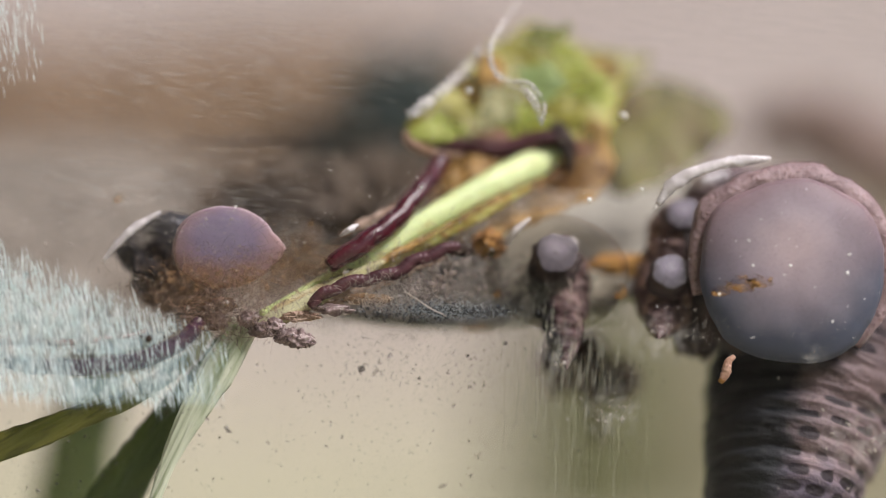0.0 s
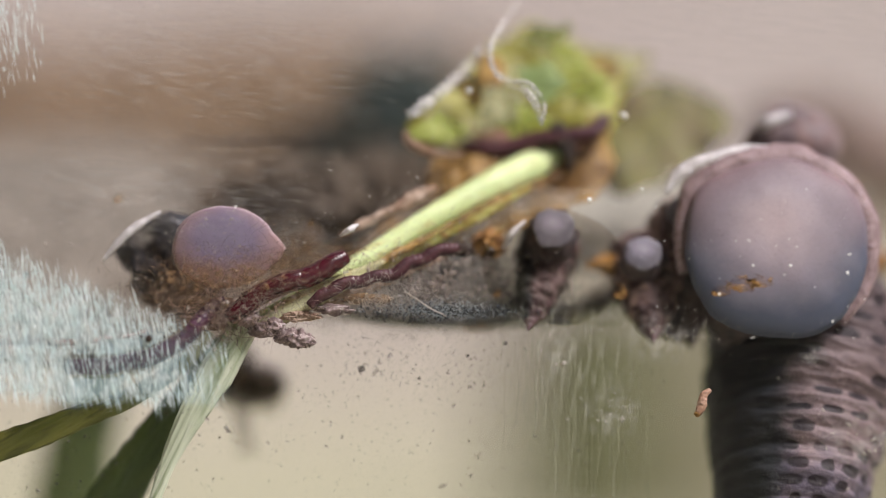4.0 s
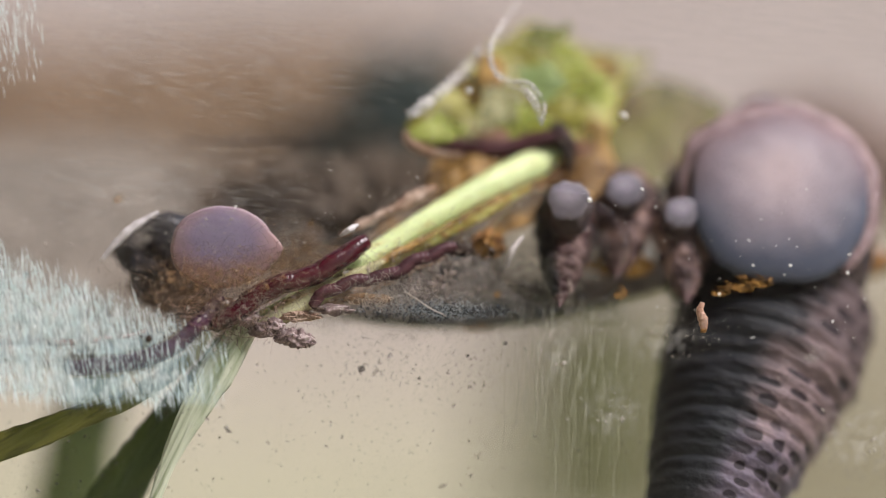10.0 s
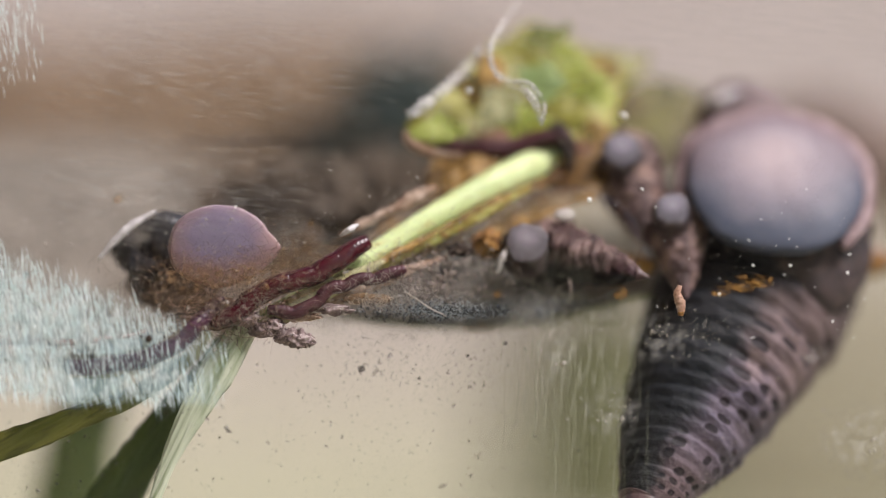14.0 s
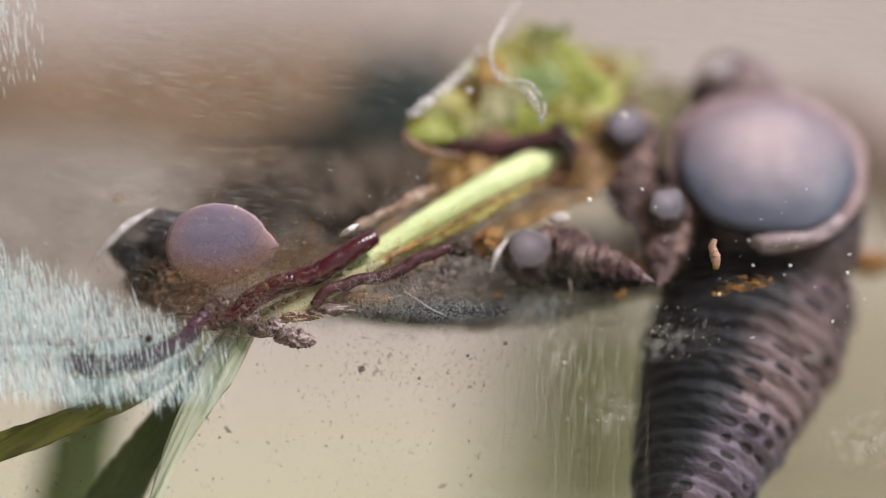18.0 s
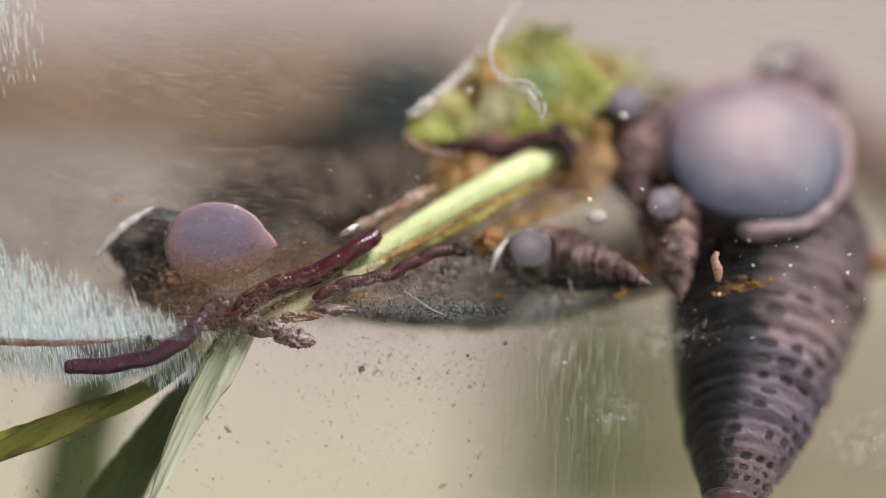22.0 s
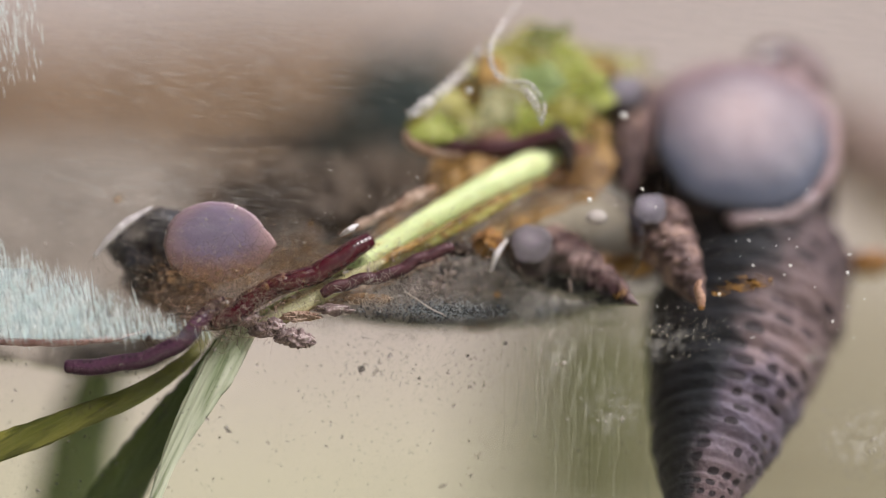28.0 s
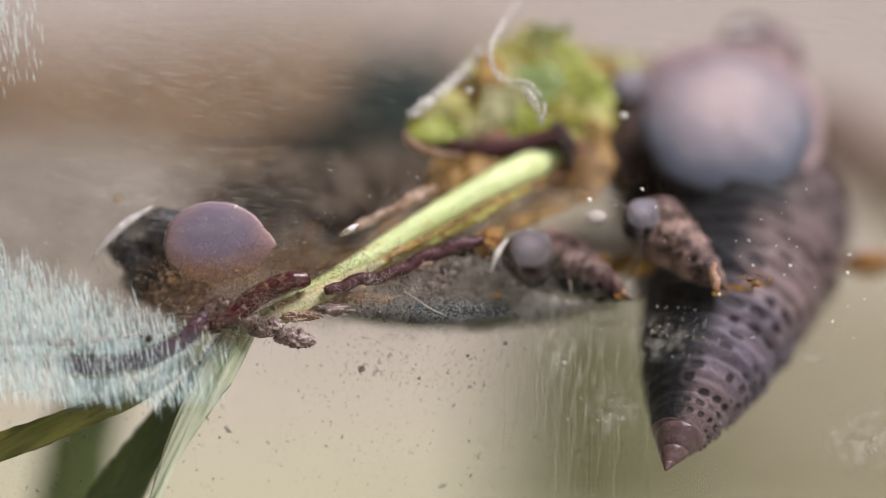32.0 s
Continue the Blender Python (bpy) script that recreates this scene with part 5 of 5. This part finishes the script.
part("head", blob((0, 0, -U(25)), (U(6.5), U(6), U(6)), 0.3, 2, 1, 2), M_HUSK, grub, "brown head", shift=False)
GRUB = [(0, 1285, 650), (1, 1338, 770), (2, 1322, 738), (3, 1270, 700), (6, 1230, 735), (7, 1312, 705), (8, 1215, 560), (9, 1232, 660), (10, 1240, 560), (11, 1255, 540), (12, 1285, 560), (13, 1262, 640),
        (14, 1200, 530), (17, 1190, 480), (18, 1262, 448), (19, 1263, 452), (20, 1264, 470), (22, 1266, 470), (23, 1270, 470), (24, 1255, 500), (25, 1240, 515), (28, 1236, 520), (29, 1250, 505), (32, 1262, 490)]

# air bubble by the small snail
bubble = solo("air_bubble", blob(W(1015, 428, 3.4), (U(128, 3), U(56, 3), U(103, 3)), 0.05, 1.0, 3, 5), M_BUBBLE, "clear air bubble with a bright glint", "bubble")
bubble.visible_shadow = False
# the bubble's highlight, modelled as a white fleck
bubble_glint = part("glint_fleck", blob((0, 0, 0), (U(19, 3), U(5, 3), U(12, 3)), 0.1, 1.2, 7, 3), M_GLINT, bubble, "small white fleck painted as the bubble's highlight", shift=False)
snail_glint = solo("painted_glint", tube([W(862, 480, 3.6), W(873, 450, 3.4), W(892, 424, 3.6)], [U(3), U(7), U(3)], 8, 16), M_GLINT, "white shape painted as a highlight beside the small snail", "slime")

# drifting clump that crosses the clear water at the start
drift = thing("drifting_clump", "dark brown drifting clump of detritus with a short hanging stalk", "detritus")
kd = U(1, 9)
part("clump", joined([blob((kd * (-75 + 150 * i / 33), kd * random.uniform(-25, 25), kd * random.uniform(-34, 62 - 0.75 * abs(-75 + 150 * i / 33 + 20))), [kd * random.uniform(18, 34)] * 3, 0.6, 2.2, i, 2) for i in range(34)]),
     M_DRIFT, drift, "fuzzy dark clump", shift=False)
part("stalk", tube([Vector((kd * 10, 0, -kd * 40)), Vector((kd * 18, 0, -kd * 90)), Vector((kd * 22, 0, -kd * 140))], [kd * 18, kd * 20, kd * 16], 10, 14, 0.8, 0.4, 2), M_DRIFT, drift, "short hanging stalk", shift=False)
DRIFT = [(0, 1040, 655), (0.5, 985, 640), (1, 915, 628), (1.5, 832, 622), (2, 715, 632), (2.5, 634, 645), (3, 515, 655), (3.5, 470, 655), (4.3, 300, 690), (5.2, -180, 760), (32, -240, 780)]


# ---------- worms: rigid rings that follow a run ----------
def worm(name, label, count, radius, material, seed):
    ob = thing(name, label, "worm", "worms on the rotting plant")
    segs = []
    for i in range(count):
        f = i / (count - 1)
        r = U(radius, 3) * (0.86 + 0.14 * math.sqrt(min(1, min(f, 1 - f) * 8)))
        bm = blob((0, 0, 0), (r, r * 0.9, U(radius * 1.3, 3)), 0.0, 2.2, seed + i, 3)
        for q in bm.verts:  # an even girth, rounded off at both ends only
            h = min(abs(q.co.z) / U(radius * 1.3, 3), 0.999)
            g = (1 - h ** 5) ** 0.2 / math.sqrt(1 - h * h)
            q.co.x, q.co.y = q.co.x * g, q.co.y * g
        segs.append(part("body_ring", bm, material, ob, shift=False))
    return ob, segs


def worm_keys(segs, run, spans, times, wave=0.0):
    """Keys the rings evenly between two shares of the run; spans: seconds, first share, last share."""
    P = spline([W(*p) for p in run], 120)
    n = len(segs)
    table = [[] for _ in segs]
    for t in times:
        a, b = at_time(spans, t)
        for i in range(n):
            s = (a + (b - a) * i / (n - 1)) * 120
            k = min(max(int(s), 0), 119)
            c = P[k].lerp(P[k + 1], s - k)
            z = (P[min(k + 2, 120)] - P[max(k - 1, 0)]).normalized()
            x = Vector((0, 1, 0)).cross(z).normalized()
            y = z.cross(x)
            c = c + x * U(wave) * math.sin(i * 0.9 + t * 1.3)
            table[i].append((t, Matrix.Translation(c) @ Matrix((x, y, z)).transposed().to_4x4()))
    for ob, rows in zip(segs, table):
        walk(ob, rows)


RUN_1 = [(900, 262, 7.4), (830, 262, 7.0), (792, 268, 6.6), (772, 300, 6.0), (742, 340, 4.6), (700, 388, 3.4), (656, 422, 2.6), (602, 458, 2.0), (552, 488, 1.6), (500, 503, 1.3), (450, 528, 1.2), (410, 560, 1.0), (372, 575, 1.2)]
RUN_2 = [(850, 423, 3.2), (795, 440, 2.8), (740, 460, 2.5), (690, 486, 2.2), (630, 498, 2.0), (578, 517, 1.7), (545, 545, 1.5), (495, 552, 1.3), (440, 545, 1.2)]
RUN_3 = [(752, 240, 8.2), (800, 256, 8.0), (870, 266, 7.6), (940, 250, 7.6), (1000, 240, 7.4), (1045, 240, 7.4), (1072, 212, 7.8), (1072, 165, 8.4)]
RUN_4 = [(10, 640, 0.8), (70, 648, 0.8), (135, 650, 0.8), (200, 645, 0.8), (265, 632, 0.8), (318, 606, 0.8), (352, 572, 0.8), (382, 540, 1.4)]


def share(run, u):
    """The share of a run at which it crosses u."""
    P = spline([W(*p) for p in run], 200)
    x = [W(u, 441, 3).x - p.x for p in P]
    return min(range(201), key=lambda i: abs(x[i])) / 200


worm_1, rings_1 = worm("maroon_worm", "thick glossy dark maroon worm creeping along the stem", 40, 17.5, M_WORM, 1)
worm_2, rings_2 = worm("maroon_worm", "thin dark maroon worm lying under the stem", 32, 10.5, M_WORM_DARK, 40)
worm_3, rings_3 = worm("maroon_worm", "dark maroon worm at the base of the torn leaf", 16, 15, M_WORM_DARK, 80)
worm_4, rings_4 = worm("maroon_worm", "dark purple-red worm lying under the pale streaks", 26, 14.5, M_WORM_PURPLE, 120)


def motions():
    times = sorted({r[0] for r in BIG_FOOT} | {r[0] for r in BIG_TIP} | {float(x) for x in (4, 5, 15, 16, 26, 27)})
    roots, shells, heads, grubs = [], [], [], []
    for t in times:
        fu, fv = at_time(BIG_FOOT, t)
        tu, tv = at_time(BIG_TIP, t)
        hu, hv = at_time(BIG_HEAD, t)
        d = at_time(BIG_DEPTH, t)[0]
        m = foot_pose(fu, fv, d, at_time(BIG_TILT, t)[0], 0)
        roots.append((t, m))
        inv = m.inverted()
        swing = (fu - tu) / max(1, tv - fv)
        shells.append((t, inv @ shell_pose((tu, tv), (fu + at_time(BIG_SWAY, t)[0] + 45 + 30 * min(1, max(0, (tv - fv - 555) / 150)), fv + 20), 760, max(8.5, d + 7.6), 40 * swing, 1.0)))
        heads.append((t, inv @ Matrix.Translation(W(hu, hv + 18, d + 6.0))))
    walk(big, roots)
    walk(big_shell, shells)
    walk(big_head, heads)
    flap = ((0, 60), (1, 158), (1.5, 80), (2, 110), (2.3, 150), (2.6, 162), (2.8, 70), (3, 70), (5.5, 70), (5.8, 150), (6, 100), (6.3, 70), (7, 130), (8, 60), (9, 155), (10, 70), (11, 155), (12, 80), (13, 150), (14, 70), (17, 70), (18, 145), (19, 80), (20, 145), (21, 70), (22, 145), (23, 70),
            (25, 70), (28, 145), (29, 75), (30, 70), (31, 135), (32, 70))
    # the painted highlight shifts along the rim and sinks behind the sole
    slime = ((0, -95, -8), (1, -92, 6), (3, -80, 6), (5, -20, 10), (5.8, 0, 30), (6.3, 0, 0), (7.2, 0, 0), (7.7, 0, 30), (8.2, 0, 30), (8.5, 0, 0), (9, 0, 30), (11, 0, 26), (11.6, 0, 0), (13.2, 0, 0), (14, 0, 36), (32, 0, 40))
    walk(big_glint, [(t, pose(u1 * x, u1 * 1.6 * max(v, 0), -u1 * v)) for t, x, v in slime])
    walk(big_mantle, [(t, pose(u1 * (20 + 0.2 * v), u1 * 6, -u1 * v, 0, -20, 0)) for t, v in flap])
    for ob, sh, rows, d0, d1, length in ((snail_a, shell_a, SNAIL_A, 3.0, 3.6, 225), (snail_b, shell_b, SNAIL_B, 3.0, 11.5, 205), (snail_c, shell_c, SNAIL_C, 5.4, 4.0, 190)):
        r1, r2 = [], []
        for t, fu, fv, tu, tv in rows:
            d = d0 + (d1 - d0) * t / 32
            m = foot_pose(fu, fv, d, 10)
            r1.append((t, m))
            bu, bv = fu + (tu - fu) * 0.12, fv + (tv - fv) * 0.12
            r2.append((t, m.inverted() @ shell_pose((tu, tv), (bu, bv), length, d + 2.0, 0, d - 0.6)))
        walk(ob, r1)
        walk(sh, r2)
    walk(left, [(0, foot_pose(402, 440, 2.2)), (9, foot_pose(399, 440, 2.2)), (20, foot_pose(388, 434, 2.4)), (32, foot_pose(386, 432, 2.5))])
    walk(grub, [(t, foot_pose(u, v, 1.2 + 1.6 * t / 32, 0, 18 if t < 10 else -12)) for t, u, v in GRUB])
    walk(bubble, [(t, Matrix.Translation(W(u, v, 3.4))) for t, u, v in ((0, 985, 482), (5, 980, 470), (9, 985, 452), (11, 1000, 432), (13, 1008, 428), (17, 1012, 430), (25, 1016, 428), (32, 1014, 428))])
    walk(bubble_glint, [(t, pose(U(u, 3), U(34, 3), U(v, 3))) for t, u, v in ((0, 20, 52), (11, 22, 56), (13, 17, 56), (14, -10, 48), (17, -20, 46), (18, -21, 44), (19, -6, 45), (20, 31, 42), (21, 42, 45), (32, 42, 44))])
    base = snail_glint.location.copy()
    walk(snail_glint, [(t, Matrix.Translation(base + Vector((U(x, 3), 0, U(z, 3)))) @ pose(0, 0, 0, 0, r, 0)) for t, x, z, r in
                       ((0, 40, 42, 14), (3, 38, 46, 14), (6, 22, 8, 0), (11, 40, 4, 0), (13, 52, -12, 0), (14.5, 6, 0, 0), (32, 6, 0, 0))])
    walk(drift, [(t, foot_pose(u, v, 13.0)) for t, u, v in DRIFT])
    clip = [0, 1, 1.5, 2, 2.5, 3, 3.5, 6, 7, 8, 9, 10, 11, 12, 13, 14, 17, 18, 20, 22, 24, 25, 28, 29, 30, 30.5, 31, 32]
    s1 = lambda u: share(RUN_1, u)
    rows = [(0, 786, 598), (1, 778, 594), (1.5, 755, 590), (2, 745, 562), (2.5, 657, 405), (3, 652, 405), (3.5, 602, 430), (6, 653, 398), (7, 665, 440), (8, 652, 400), (9, 660, 403), (10, 645, 400),
            (11, 663, 405), (12, 666, 405), (13, 656, 435), (14, 644, 400), (17, 660, 410), (18, 660, 410), (20, 660, 408), (22, 665, 412), (24, 660, 405), (25, 648, 405), (28, 652, 400), (29, 640, 395),
            (30, 640, 392), (30.5, 607, 388), (31, 550, 382), (32, 540, 380)]
    worm_keys(rings_1, RUN_1, [(t, s1(a - 10), s1(b)) for t, a, b in rows], clip, 1.5)
    s2 = lambda u: share(RUN_2, u)
    worm_keys(rings_2, RUN_2, [(t, s2(a), s2(b)) for t, a, b in ((0, 800, 560), (11, 795, 562), (12, 760, 530), (13, 678, 470), (14, 705, 490), (17, 785, 560), (29, 790, 585), (31, 810, 590), (32, 842, 590))],
              [0, 2, 4, 6, 8, 10, 11, 12, 13, 14, 17, 20, 23, 26, 29, 31, 32], 3.0)
    worm_keys(rings_3, RUN_3, [(0, 0.05, 0.6), (2, 0.05, 0.62), (3, 0.2, 0.85), (3.5, 0.22, 0.82), (5.5, 0.28, 0.95), (6, 0.25, 0.86), (7, 0.04, 0.6), (11, 0.05, 0.62), (12, 0.12, 0.8), (13, 0.32, 0.97),
                              (14, 0.06, 0.62), (32, 0.06, 0.62)], [0, 2, 3, 3.5, 5.5, 6, 7, 9, 11, 12, 13, 14, 17, 20, 24, 28, 32], 2.0)
    worm_keys(rings_4, RUN_4, [(0, 0.04, 0.86), (0.6, 0.3, 1), (32, 0.3, 1)], [0, 0.6, 3, 6, 10, 14, 18, 22, 25, 28, 32], 1.5)
    # the lower streaks of the painted reflection draw back for a moment
    rows = [(0, 0), (19.8, 0), (20.0, 24), (20.2, 0), (21.8, 0), (22.0, 32), (22.2, 0), (27.8, 0), (27.9, 118), (28.0, 118), (28.1, 0), (29.6, 0), (29.75, 40), (29.9, 0), (30.8, 0), (31.0, 14), (31.2, 0), (31.4, 0), (31.6, 60), (31.8, 0), (32, 0)]
    deep = W(0, 0, 1.9).y - W(0, 0, 0).y
    walk(film_low, [(t, Matrix.Translation((-U(max(0, v - 50) * 3.6), deep * min(1, max(0, v - 14) / 10), U(v))) @ Matrix.Translation(film_low.location)) for t, v in rows])


motions()
